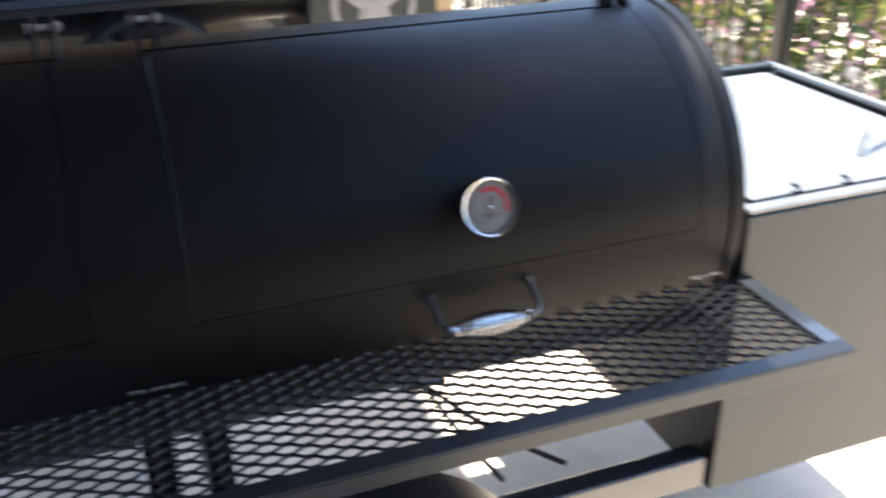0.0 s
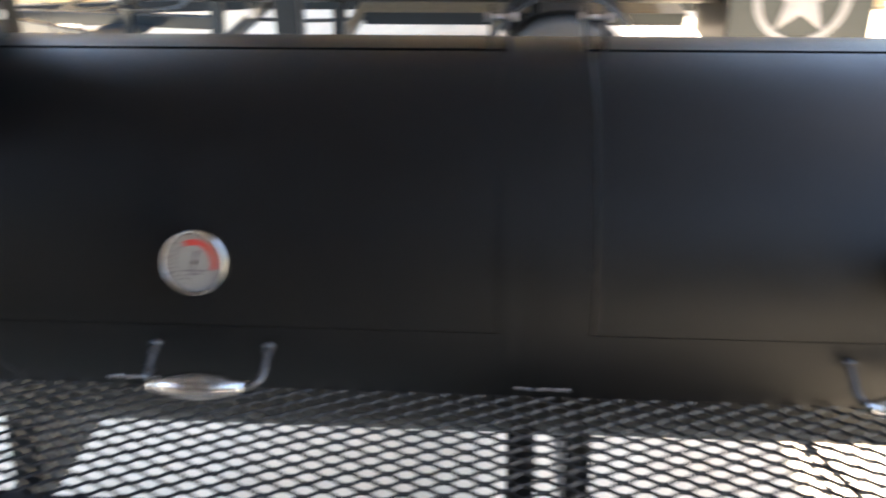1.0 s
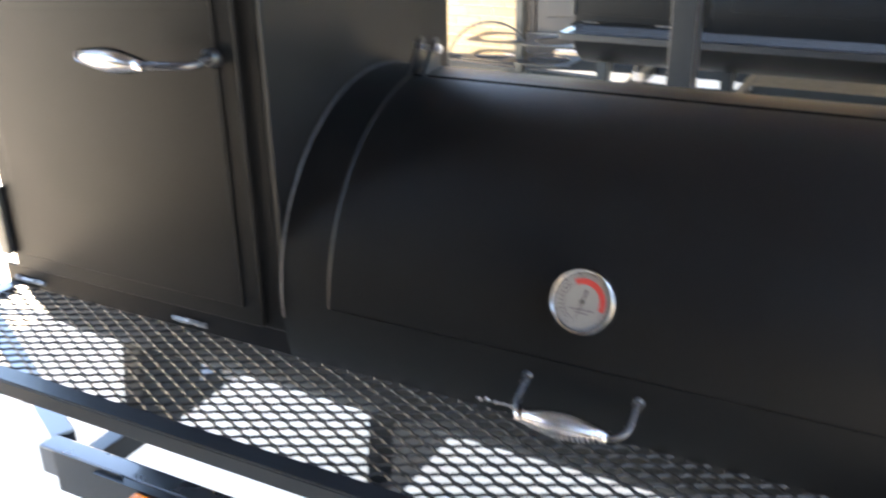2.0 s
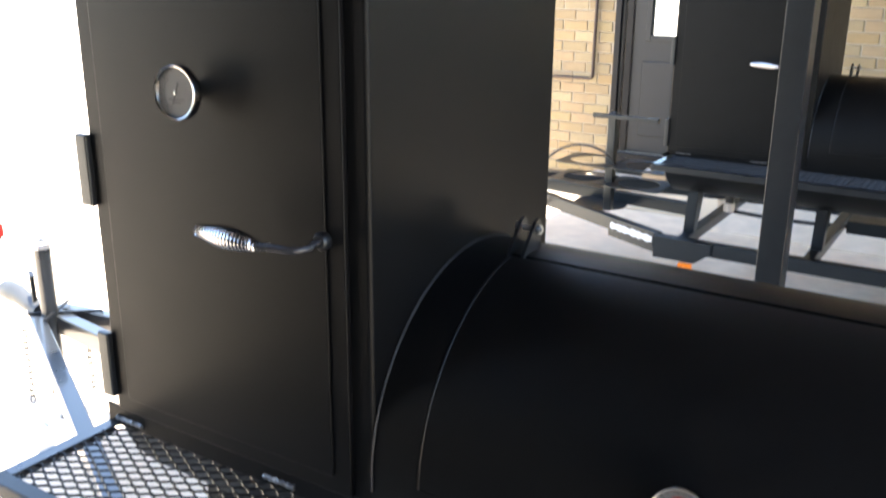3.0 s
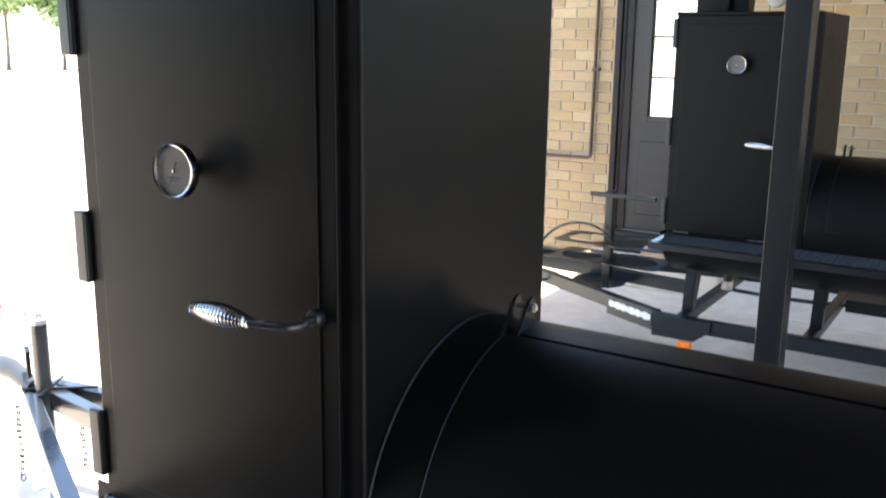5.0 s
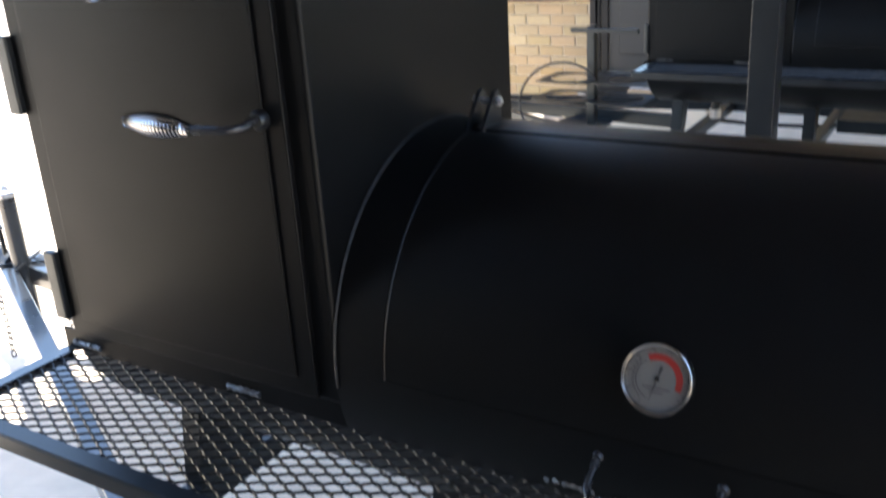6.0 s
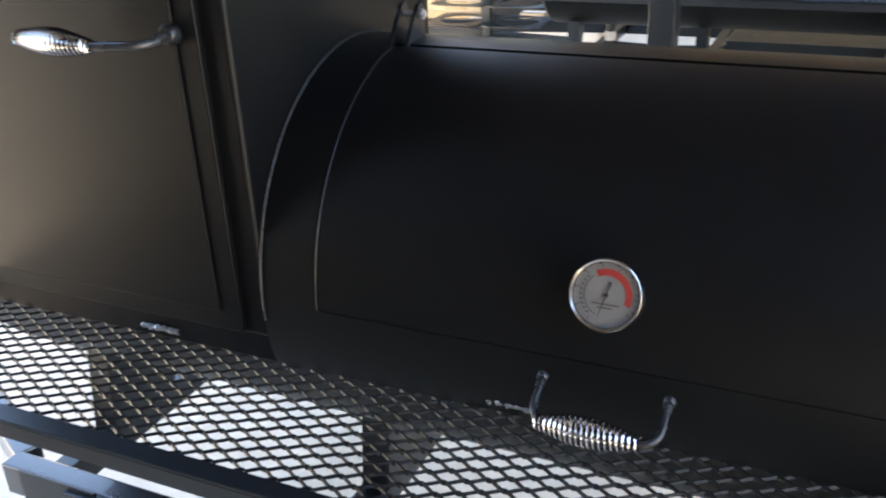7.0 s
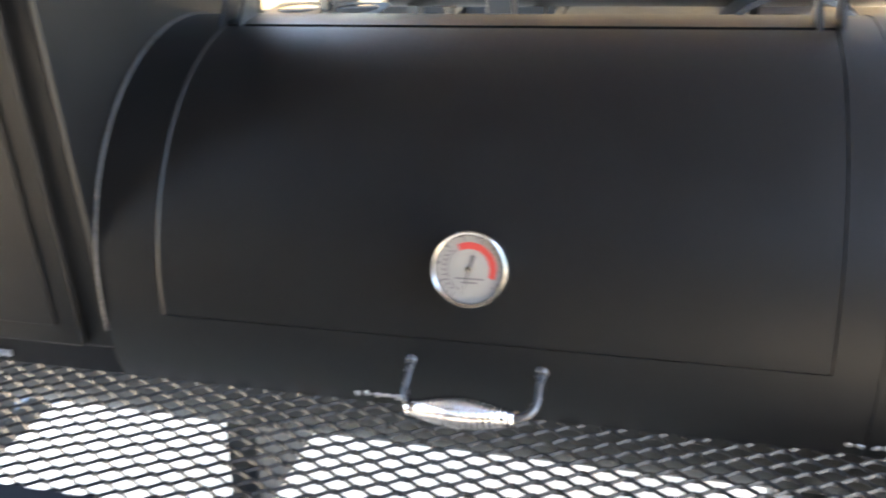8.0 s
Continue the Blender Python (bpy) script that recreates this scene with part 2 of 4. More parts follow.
def brick_wall(name, x0, x1, z0, z1, y, openings, detail, label):
    """Running bond in real bricks, front face at y, facing -y. detail: (x0, x1) where the bricks are parts."""
    bl, bh, jt, dp = 0.197, 0.069, 0.0105, 0.1
    bm = boxes((x0, x1, y + 0.008, y + 0.11, z0, z1))
    if openings:
        bm.free()
        ox0, ox1, oz0, oz1 = openings[0]
        bm = boxes((x0, ox0, y + 0.008, y + 0.11, z0, z1), (ox1, x1, y + 0.008, y + 0.11, z0, z1), (ox0, ox1, y + 0.008, y + 0.11, oz1, z1), (ox0, ox1, y + 0.008, y + 0.11, z0, oz0))
    wall = tagged(part(name, bm, MORTAR), label, "brick wall", kind="structure")
    sizes = {}
    rest = []
    count = 0
    row = 0
    z = z0 + 0.005
    rng = random.Random(5)
    while z + bh < z1:
        x = x0 - (bl + jt) * (0.5 if row % 2 else 0.0)
        while x < x1:
            spans = [(max(x, x0), min(x + bl, x1))]
            for ox0, ox1, oz0, oz1 in openings:
                if z + bh > oz0 - 0.01 and z < oz1 + 0.01:
                    nxt = []
                    for a, b in spans:
                        if b <= ox0 or a >= ox1:
                            nxt.append((a, b))
                        else:
                            if a < ox0 - 0.02:
                                nxt.append((a, ox0))
                            if b > ox1 + 0.02:
                                nxt.append((ox1, b))
                    spans = nxt
            for a, b in spans:
                if b - a < 0.02:
                    continue
                cx, cz = (a + b) / 2, z + bh / 2
                if detail[0] < cx < detail[1] and 0.35 < cz < 2.25 and count < 300:
                    key = round(b - a, 3)
                    if key not in sizes:
                        t = bmesh.new()
                        box(t, -(b - a) / 2, (b - a) / 2, 0, 0.05, -bh / 2, bh / 2, 0.004, 1)
                        sizes[key] = mesh_of("brick", t, BRICK)
                    o = new("brick", sizes[key])
                    o.parent = wall
                    o.location = (cx, y + rng.uniform(-0.0025, 0.0025), cz)
                    o.rotation_euler = (0, rng.uniform(-0.004, 0.004), 0)
                    count += 1
                else:
                    rest.append((a, b, z, z + bh, y + rng.uniform(-0.0025, 0.0025)))
            x += bl + jt
        z += bh + jt
        row += 1
    verts, faces = [], []
    for a, b, c, d, yy in rest:
        i = len(verts)
        e = 0.003
        verts += [(a, yy + e, c), (b, yy + e, c), (b, yy + e, d), (a, yy + e, d), (a + e, yy, c + e), (b - e, yy, c + e), (b - e, yy, d - e), (a + e, yy, d - e),
                  (a, yy + 0.03, c), (b, yy + 0.03, c), (b, yy + 0.03, d), (a, yy + 0.03, d)]
        faces += [(i + 4, i + 5, i + 6, i + 7)] + [(i + k, i + (k + 1) % 4, i + 4 + (k + 1) % 4, i + 4 + k) for k in range(4)] + [(i + 8 + k, i + 8 + (k + 1) % 4, i + (k + 1) % 4, i + k) for k in range(4)]
    me = bpy.data.meshes.new("brickwork")
    me.from_pydata(verts, [], faces)
    me.materials.append(BRICK)
    ob = new("brickwork", me)
    ob.parent = wall
    ob["kind"] = "stuff"
    return wall


set_ground()


# ---- smoker trailer ----
R = 0.332


def thermometer(parent, m, needle_deg, red):
    """Dial thermometer facing local +z, 90 mm across, on a stem."""
    r = 0.045
    bm = bmesh.new()
    lathe(bm, [(0.0, -0.045), (0.009, -0.045), (0.009, -0.017), (0.03, -0.015), (r - 0.003, -0.013), (r, -0.009), (r, 0.0045), (r - 0.002, 0.0065), (r - 0.0045, 0.0055), (r - 0.006, 0.001)], m, 48)
    part("thermometer_case", bm, STEEL, parent, "polished steel thermometer case and bezel", True)
    bm = bmesh.new()
    lathe(bm, [(0.0, 0.0), (r - 0.004, 0.0)], m, 48)
    part("thermometer_dial", bm, DIAL, parent, "white thermometer dial")
    if red:
        bm = bmesh.new()
        n = 22
        vs = []
        for i in range(n + 1):
            a = radians(118 - 138 * i / n)
            vs.append([bm.verts.new(m @ Vector((rr * math.cos(a), rr * math.sin(a), 0.0008))) for rr in (0.0235, 0.0315)])
        for a, b in zip(vs, vs[1:]):
            bm.faces.new((a[0], a[1], b[1], b[0]))
        part("red_band", bm, RED, parent, "red heat band on the dial")
    bm = bmesh.new()
    for i in range(27):
        a = radians(238 - 296 * i / 26)
        l0 = 0.033 if i % 3 == 0 else 0.035
        p0, p1 = Vector((l0 * math.cos(a), l0 * math.sin(a), 0)), Vector((0.0375 * math.cos(a), 0.0375 * math.sin(a), 0))
        s = Vector((-math.sin(a), math.cos(a), 0)) * (0.0006 if i % 3 == 0 else 0.0003)
        bm.faces.new([bm.verts.new(m @ (p + Vector((0, 0, 0.0009)))) for p in (p0 - s, p1 - s, p1 + s, p0 + s)])
    for i in range(1, 9):
        a = radians(238 - 296 * i / 9)
        c = Vector((0.0388 * math.cos(a), 0.0388 * math.sin(a), 0.0009))
        bm.faces.new([bm.verts.new(m @ (c + Vector(q))) for q in ((-0.0022, -0.0012, 0), (0.0022, -0.0012, 0), (0.0022, 0.0012, 0), (-0.0022, 0.0012, 0))])
    for w, yy in ((0.017, -0.011), (0.009, -0.0155)):
        bm.faces.new([bm.verts.new(m @ Vector(q)) for q in ((-w, yy - 0.0009, 0.0009), (w, yy - 0.0009, 0.0009), (w, yy + 0.0009, 0.0009), (-w, yy + 0.0009, 0.0009))])
    arc = [Vector((0.0265 * math.cos(radians(a)), 0.0265 * math.sin(radians(a)), 0.0009)) for a in range(126, 250, 6)]
    for p, q in zip(arc, arc[1:]):
        u = (q - p).cross(Vector((0, 0, 1))).normalized() * 0.0006
        bm.faces.new([bm.verts.new(m @ c) for c in (p - u, q - u, q + u, p + u)])
    for i in range(9):
        c = Vector((0.0305 * math.cos(radians(140 + 11 * i)), 0.0305 * math.sin(radians(140 + 11 * i)), 0.0009))
        bm.faces.new([bm.verts.new(m @ (c + Vector(q))) for q in ((-0.0018, -0.001, 0), (0.0018, -0.001, 0), (0.0018, 0.001, 0), (-0.0018, 0.001, 0))])
    part("dial_scale", bm, INKGREY, parent, "grey scale marks on the dial")
    bm = bmesh.new()
    a = radians(needle_deg)
    d, s = Vector((math.cos(a), math.sin(a), 0)), Vector((-math.sin(a), math.cos(a), 0))
    h = Vector((0, 0, 0.002))
    bm.faces.new([bm.verts.new(m @ (p + h)) for p in (d * 0.034, d * 0.004 + s * 0.0011, -d * 0.006 + s * 0.0012, -d * 0.017 + s * 0.0022, -d * 0.017 - s * 0.0022, -d * 0.006 - s * 0.0012, d * 0.004 - s * 0.0011)])
    part("needle", bm, INK, parent, "black thermometer needle")
    bm = bmesh.new()
    lathe(bm, [(0.0032, 0.001), (0.0032, 0.003), (0.0, 0.0036)], m, 16)
    part("needle_hub", bm, STEEL, parent)


def face_matrix(p, normal, up=(0, 0, 1)):
    n = Vector(normal).normalized()
    u = Vector(up)
    u = (u - n * u.dot(n)).normalized()
    x = u.cross(n)
    return Matrix.Translation(p) @ Matrix((x, u, n)).transposed().to_4x4()


def cyl_pt(x, a, r):
    return Vector((x, -r * math.cos(a), r * math.sin(a)))


def barrel_door(root, x0, x1, axis, xg, xb, fitted=True, a_g=0.345):
    """Curved lid with seam, dial, coil-grip handle and two top hinges."""
    a0, a1 = 0.038, 1.455
    bm = bmesh.new()
    shell(bm, x0 + 0.002, x1 - 0.002, a0 + 0.0035, a1, R, R - 0.005, 64, 1)
    door = part("barrel_door", bm, PAINT, root, "curved black steel smoker lid, closed", True, Matrix.Translation((0, 0, axis)))
    # left edge only: a paler bead draws the highlight there
    for k in (x0 + 0.0035,):
        bm = bmesh.new()
        tube(bm, [cyl_pt(k, a0 + (a1 - a0) * i / 40, R) for i in range(41)], 0.0014, 6)
        part("lid_edge", bm, EDGEGLINT, door, "", True)
    if fitted:
        lid_fittings(door, xg, xb, a_g)
    lid_hinges(door, x0, x1, a1)
    return door


def lid_fittings(door, xg, xb, a_g):
    thermometer(door, face_matrix(cyl_pt(xg, a_g, R + 0.046), (0, -math.cos(a_g), math.sin(a_g))), 255, True)
    ab = -0.062
    n = Vector((0, -math.cos(ab), math.sin(ab)))
    w = 0.165
    bm = bmesh.new()
    pts = []
    base = [cyl_pt(xb, ab, R - 0.004), cyl_pt(xb + w, ab, R - 0.004)]
    reach = n * 0.062 + Vector((0, 0, -0.026))
    pts += [base[0], base[0] + reach * 0.55]
    for i in range(7):
        t = i / 6 * math.pi / 2
        c = base[0] + reach * 0.62 + Vector((0.024, 0, 0))
        pts.append(c + Vector((-0.024 * math.cos(t), 0, 0)) + reach * 0.38 * math.sin(t))
    for i in range(7):
        t = math.pi / 2 - i / 6 * math.pi / 2
        c = base[1] + reach * 0.62 - Vector((0.024, 0, 0))
        pts.append(c + Vector((0.024 * math.cos(t), 0, 0)) + reach * 0.38 * math.sin(t))
    pts += [base[1] + reach * 0.55, base[1]]
    tube(bm, pts, 0.0056, 10)
    part("handle_rod", bm, ROD, door, "black bent handle rod", True)
    bm = bmesh.new()
    spring(bm, base[0] + reach + Vector((0.008, 0, 0)), base[1] + reach - Vector((0.022, 0, 0)), 0.0082, 0.0185, 19, 0.0019)
    part("handle_spring", bm, CHROME, door, "chrome coil-spring grip", True)
    for b in base:
        bm = bmesh.new()
        lathe(bm, [(0.0, 0.007), (0.0065, 0.007), (0.0085, 0.004), (0.0095, 0.0)], face_matrix(b + n * 0.003, n), 16)
        part("handle_boss", bm, ROD, door, "", True)


def lid_hinges(door, x0, x1, a1):
    for hx in (x0 + 0.01, x1 - 0.006):
        bm = bmesh.new()
        for dx in (-0.014, 0.014):
            foot = [cyl_pt(hx + dx, a1 - 0.02, R - 0.002), cyl_pt(hx + dx, a1 + 0.19, R - 0.002)]
            top = cyl_pt(hx + dx, a1 + 0.15, R + 0.05)
            prof = [foot[0], foot[1], top + Vector((0, 0.012, -0.004)), top + Vector((0, 0.004, 0.006)), top + Vector((0, -0.008, 0.003))]
            a = [bm.verts.new(p + Vector((-0.003, 0, 0))) for p in prof]
            b = [bm.verts.new(p + Vector((0.003, 0, 0))) for p in prof]
            bm.faces.new(a)
            bm.faces.new(b[::-1])
            for i in range(5):
                bm.faces.new((a[i], a[(i + 1) % 5], b[(i + 1) % 5], b[i]))
        part("hinge_lug", bm, FRAMEPAINT, door, "black welded hinge lugs")
        c = cyl_pt(hx, a1 + 0.14, R + 0.038)
        bm = bmesh.new()
        tube(bm, [c + Vector((-0.024, 0, 0)), c + Vector((0.027, 0, 0))], 0.005, 10)
        for sx in (-0.024, 0.018):
            tube(bm, [c + Vector((sx, 0, 0)), c + Vector((sx + 0.006, 0, 0))], 0.0085, 6)
        part("hinge_bolt", bm, ZINC, door, "zinc hinge bolt and nut")


def barrel(root, axis, x1, cab_x0):
    bm = bmesh.new()
    shell(bm, 0.0, x1, -math.pi * 0.5, 1.5 * math.pi - math.pi * 1.0, R - 0.0045, R - 0.01, 64, 1)
    shell(bm, 0.0, x1, math.pi * 0.5, math.pi * 1.5, R - 0.0045, R - 0.01, 40, 1)
    b = part("barrel", bm, PAINT, root, "black steel smoker drum", True, Matrix.Translation((0, 0, axis)))
    # flush skin outside the two lids
    a0, a1 = 0.038, 1.455
    for s0, s1 in ((0.0, 0.092), (0.927, 1.056), (1.893, x1)):
        bm = bmesh.new()
        shell(bm, s0, s1, -1.2, 1.9, R, R - 0.005, 64, 1)
        part("drum_band", bm, PAINT, b, "", True)
    for s0, s1 in ((0.092, 0.927), (1.056, 1.893)):
        bm = bmesh.new()
        shell(bm, s0, s1, -1.2, a0, R, R - 0.005, 24, 1)
        part("drum_front", bm, PAINT, b, "", True)
        bm = bmesh.new()
        shell(bm, s0, s1, a1 + 0.022, 1.9, R + 0.001, R - 0.005, 16, 1)
        part("drum_back", bm, PAINT, b, "", True)
    # ground-down girth weld between the lids
    bm = bmesh.new()
    shell(bm, 0.977, 0.989, -1.0, 1.8, R + 0.0012, R - 0.003, 64, 1)
    part("girth_weld", bm, PAINT, b, "", True)
    # end cap with a rim
    bm = bmesh.new()
    lathe(bm, [(0.0, 0.0), (R - 0.02, 0.0), (R + 0.004, -0.012), (R + 0.004, -0.03), (R - 0.006, -0.03)], Matrix.Translation((x1 + 0.004, 0, 0)) @ Matrix.Rotation(radians(90), 4, "Y"), 64)
    part("end_cap", bm, PAINT, b, "", True)
    # weld bead against the cabinet
    bm = bmesh.new()
    rng = random.Random(3)
    n = 260
    pts = [cyl_pt(0.003, -0.06 + 2.01 * i / n, R + 0.001) for i in range(n + 1)]
    tube(bm, pts, [0.0022 + 0.0007 * math.sin(i * 1.9) + rng.uniform(-0.0004, 0.0004) for i in range(n + 1)], 6)
    part("weld_seam", bm, WELD, b, "lumpy weld seam", True)
    # trough below the cabinet
    bm = bmesh.new()
    shell(bm, cab_x0 - 0.01, 0.0, -math.pi * 0.5, 0.05, R - 0.002, R - 0.01, 32, 1)
    shell(bm, cab_x0 - 0.01, 0.0, math.pi * 0.95, math.pi * 1.5, R - 0.002, R - 0.01, 32, 1)
    lathe(bm, [(0.0, 0.0), (R - 0.06, 0.0), (R - 0.02, 0.012), (R - 0.004, 0.035), (R - 0.004, 0.05)], Matrix.Translation((cab_x0 - 0.04, 0, 0)) @ Matrix.Rotation(radians(90), 4, "Y"), 48)
    bmesh.ops.bisect_plane(bm, geom=bm.verts[:] + bm.edges[:] + bm.faces[:], plane_co=(0, 0, -0.1), plane_no=(0, 0, 1), clear_outer=True)
    part("lower_drum", bm, PAINT, b, "", True)
    return b


def cabinet(root, x0, z0, z1, gauge, handle_z, far=False):
    """Upright smoking cabinet with an overlay door on its front."""
    y0, y1 = -0.333, 0.295
    bm = bmesh.new()
    box(bm, x0, 0.0, y0 + 0.011, y1, z0 + 0.004, z1, 0.009, 4)
    body = part("cabinet_body", bm, PAINT, root, "tall black sheet-steel smoking cabinet", True)
    bm = bmesh.new()
    box(bm, x0, -0.004, y0 + 0.002, y0 + 0.03, z1 - 0.014, z1 + 0.001, 0.003, 1)
    part("top_lip", bm, PAINT, body, "", True)
    bm = bmesh.new()
    box(bm, x0 + 0.008, -0.042, y0 + 0.0005, y0 + 0.024, z0 + 0.012, z1 - 0.018, 0.003, 2)
    box(bm, x0 + 0.048, -0.078, y0 - 0.004, y0 + 0.004, z0 + 0.045, z1 - 0.055, 0.0025, 2)
    door = part("cabinet_door", bm, PAINT, root, "black steel cabinet door, closed", True)
    for zz in (z1 - 0.10, (z0 + z1) / 2 - 0.03 if far else 1.393, z0 + 0.11):
        bm = bmesh.new()
        box(bm, x0 - (0.008 if far else 0.02), x0 + 0.012, y0 - 0.012, y0 + 0.004, zz - 0.069, zz + 0.069, 0.004, 3)
        part("hinge", bm, FRAMEPAINT, door, "", True)
    gx, gz, go = gauge
    thermometer(door, face_matrix((gx, y0 - go, gz), (0.06, -1, 0.05)), 250, False)
    bm = bmesh.new()
    lathe(bm, [(0.008, -go - 0.002), (0.008, -0.04), (0.015, -0.04), (0.015, -0.03), (0.008, -0.03), (0.008, -0.01)], face_matrix((gx, y0 - go, gz), (0.0, -1, 0)), 16)
    part("thermometer_stem", bm, STEEL, door, "", True)
    hx = -0.081
    bm = bmesh.new()
    pts = [Vector((hx, y0, handle_z)), Vector((hx, y0 - 0.03, handle_z))]
    for i in range(6):
        t = i / 5 * math.pi / 2
        pts.append(Vector((hx - 0.03 * (1 - math.cos(t)), y0 - 0.035 - 0.03 * math.sin(t), handle_z - 0.004)))
    pts += [Vector((hx - 0.08, y0 - 0.069, handle_z - 0.006)), Vector((hx - 0.208, y0 - 0.074, handle_z + 0.001))]
    tube(bm, pts, 0.0068, 10)
    part("handle_rod", bm, ROD, door, "black cranked latch rod", True)
    bm = bmesh.new()
    spring(bm, (hx - 0.08, y0 - 0.069, handle_z - 0.006), (hx - 0.204, y0 - 0.074, handle_z + 0.001), 0.0085, 0.0175, 19, 0.0021)
    part("handle_spring", bm, CHROME, door, "chrome coil-spring grip", True)
    bm = bmesh.new()
    lathe(bm, [(0.0, 0.016), (0.011, 0.016), (0.015, 0.011), (0.015, 0.0)], face_matrix((hx, y0, handle_z), (0, -1, 0)), 20)
    part("latch_boss", bm, FRAMEPAINT, door, "", True)
    return body


def shelf(root, x0, x1, yo, yi, z):
    """Expanded-metal shelf in an angle-iron frame."""
    t = 0.005
    w = 0.032
    bm = bmesh.new()
    box(bm, x0, x1, yo, yo + w, z, z + t, 0.0015, 1)
    box(bm, x0, x1, yo, yo + t, z - 0.028, z + 0.0005, 0.0015, 1)
    fr = part("shelf_frame", bm, FRAMEPAINT, root, "angle-iron shelf frame")
    for a, b, c in ((x0, x0 + w, x0), (x1 - w, x1, x1 - t)):
        bm = bmesh.new()
        box(bm, a, b, yo + w, yi, z + 0.0005, z + t - 0.0003, 0.001, 1)
        box(bm, c, c + t, yo + t, yi, z - 0.028, z + 0.001)
        part("end_bar", bm, SKYGLOSS, fr)
    bm = bmesh.new()
    box(bm, x0, x1, yi - 0.006, yi, z + 0.001, z + 0.046, 0.0015, 1)
    part("inner_bar", bm, SHADEBAR, fr)
    # stitch welds on the inner bar
    rng = random.Random(8)
    for wx in (x0 + 0.03, -0.26, 0.35, 0.955, 1.5, x1 - 0.12):
        bm = bmesh.new()
        tube(bm, [(wx + 0.0045 * i, yi - 0.007 + rng.uniform(-0.001, 0.001), z + 0.018 + rng.uniform(-0.0015, 0.0015)) for i in range(18)], [0.005 + 0.0016 * math.sin(i * 2.0) + rng.uniform(-0.0008, 0.0008) for i in range(18)], 6)
        part("stitch_weld", bm, BRIGHTWELD, fr, "lumpy stitch weld", True)
    # diamonds: zigzag strands that meet at their knuckles
    lw, sw = 0.0508, 0.0242
    ya, yb = yo + w - 0.006, yi - 0.004
    n_rows = int(round((yb - ya) / (sw / 2)))
    n_col = int((x1 - x0 - 0.03) / (lw / 2))
    verts, faces = [], []
    hw, hh = 0.0012, 0.0018
    for k in range(n_rows):
        ybase = ya + k * sw / 2
        prev = None
        for i in range(n_col + 1):
            up = (i + k) % 2
            xm = x0 + 0.015 + i * lw / 2
            for dx in (-0.002, 0.002):
                yy = ybase + (sw / 2 if up else 0.0)
                zz = z - 0.0006 + (0.0012 if up else -0.0012)
                lean = 0.001
                ring = [len(verts) + q for q in range(4)]
                verts.extend([(xm + dx, yy - hw - lean, zz - hh), (xm + dx, yy + hw - lean, zz - hh), (xm + dx, yy + hw + lean, zz + hh), (xm + dx, yy - hw + lean, zz + hh)])
                if prev:
                    faces.extend([(prev[q], prev[(q + 1) % 4], ring[(q + 1) % 4], ring[q]) for q in range(4)])
                prev = ring
    me = bpy.data.meshes.new("expanded_metal")
    me.from_pydata(verts, [], faces)
    me.materials.append(MESHPAINT)
    ob = new("expanded_metal", me)
    ob.parent = root
    ob["label"] = "black expanded-metal mesh with diamond openings"
    ob["kind"] = "stuff"
    return fr


def leg(root, x, w, axis, rail_z, foot, deep):
    """Folded plate leg, standing on a cross-member and welded under the drum."""
    top = axis - 0.285
    prof = [(foot, rail_z - 0.012), (foot + 0.055 + deep, rail_z - 0.012), (foot + 0.15 + deep, top), (foot + 0.035, top + 0.02)]
    bm = bmesh.new()
    a = [bm.verts.new((x, p[0], p[1])) for p in prof]
    b = [bm.verts.new((x + w, p[0] + 0.004, p[1])) for p in prof]
    bm.faces.new(a[::-1])
    bm.faces.new(b)
    for i in range(4):
        bm.faces.new((a[i], a[(i + 1) % 4], b[(i + 1) % 4], b[i]))
    bmesh.ops.recalc_face_normals(bm, faces=bm.faces)
    bmesh.ops.bevel(bm, geom=bm.edges[:], offset=0.003, segments=2, affect="EDGES")
    lg = part("leg", bm, FRAMEPAINT, root)
    bm = bmesh.new()
    tube(bm, [(x - 0.001, foot + 0.006 + 0.006 * i, rail_z - 0.011 + 0.0012 * (i % 2)) for i in range(8)], 0.0035, 6)
    part("foot_weld", bm, WELD, lg)


def wheel(root, x, y, r=0.33, w=0.2):
    bm = bmesh.new()
    m = Matrix.Translation((x, y, r)) @ Matrix.Rotation(radians(90), 4, "X")
    lathe(bm, [(r * 0.56, -w / 2 + 0.01), (r * 0.62, -w / 2), (r * 0.9, -w / 2), (r * 0.98, -w * 0.38), (r, -w * 0.2), (r, w * 0.2), (r * 0.98, w * 0.38), (r * 0.9, w / 2), (r * 0.62, w / 2), (r * 0.56, w / 2 - 0.01)], m, 48)
    t = part("tyre", bm, RUBBER, root, "", True)
    bm = bmesh.new()
    lathe(bm, [(0.0, 0.02), (r * 0.2, 0.03), (r * 0.25, 0.01), (r * 0.45, 0.0), (r * 0.5, 0.05), (r * 0.57, w / 2 - 0.01), (r * 0.57, -w / 2 + 0.01)], m, 40)
    part("rim", bm, ZINC, t, "grey steel rim", True)


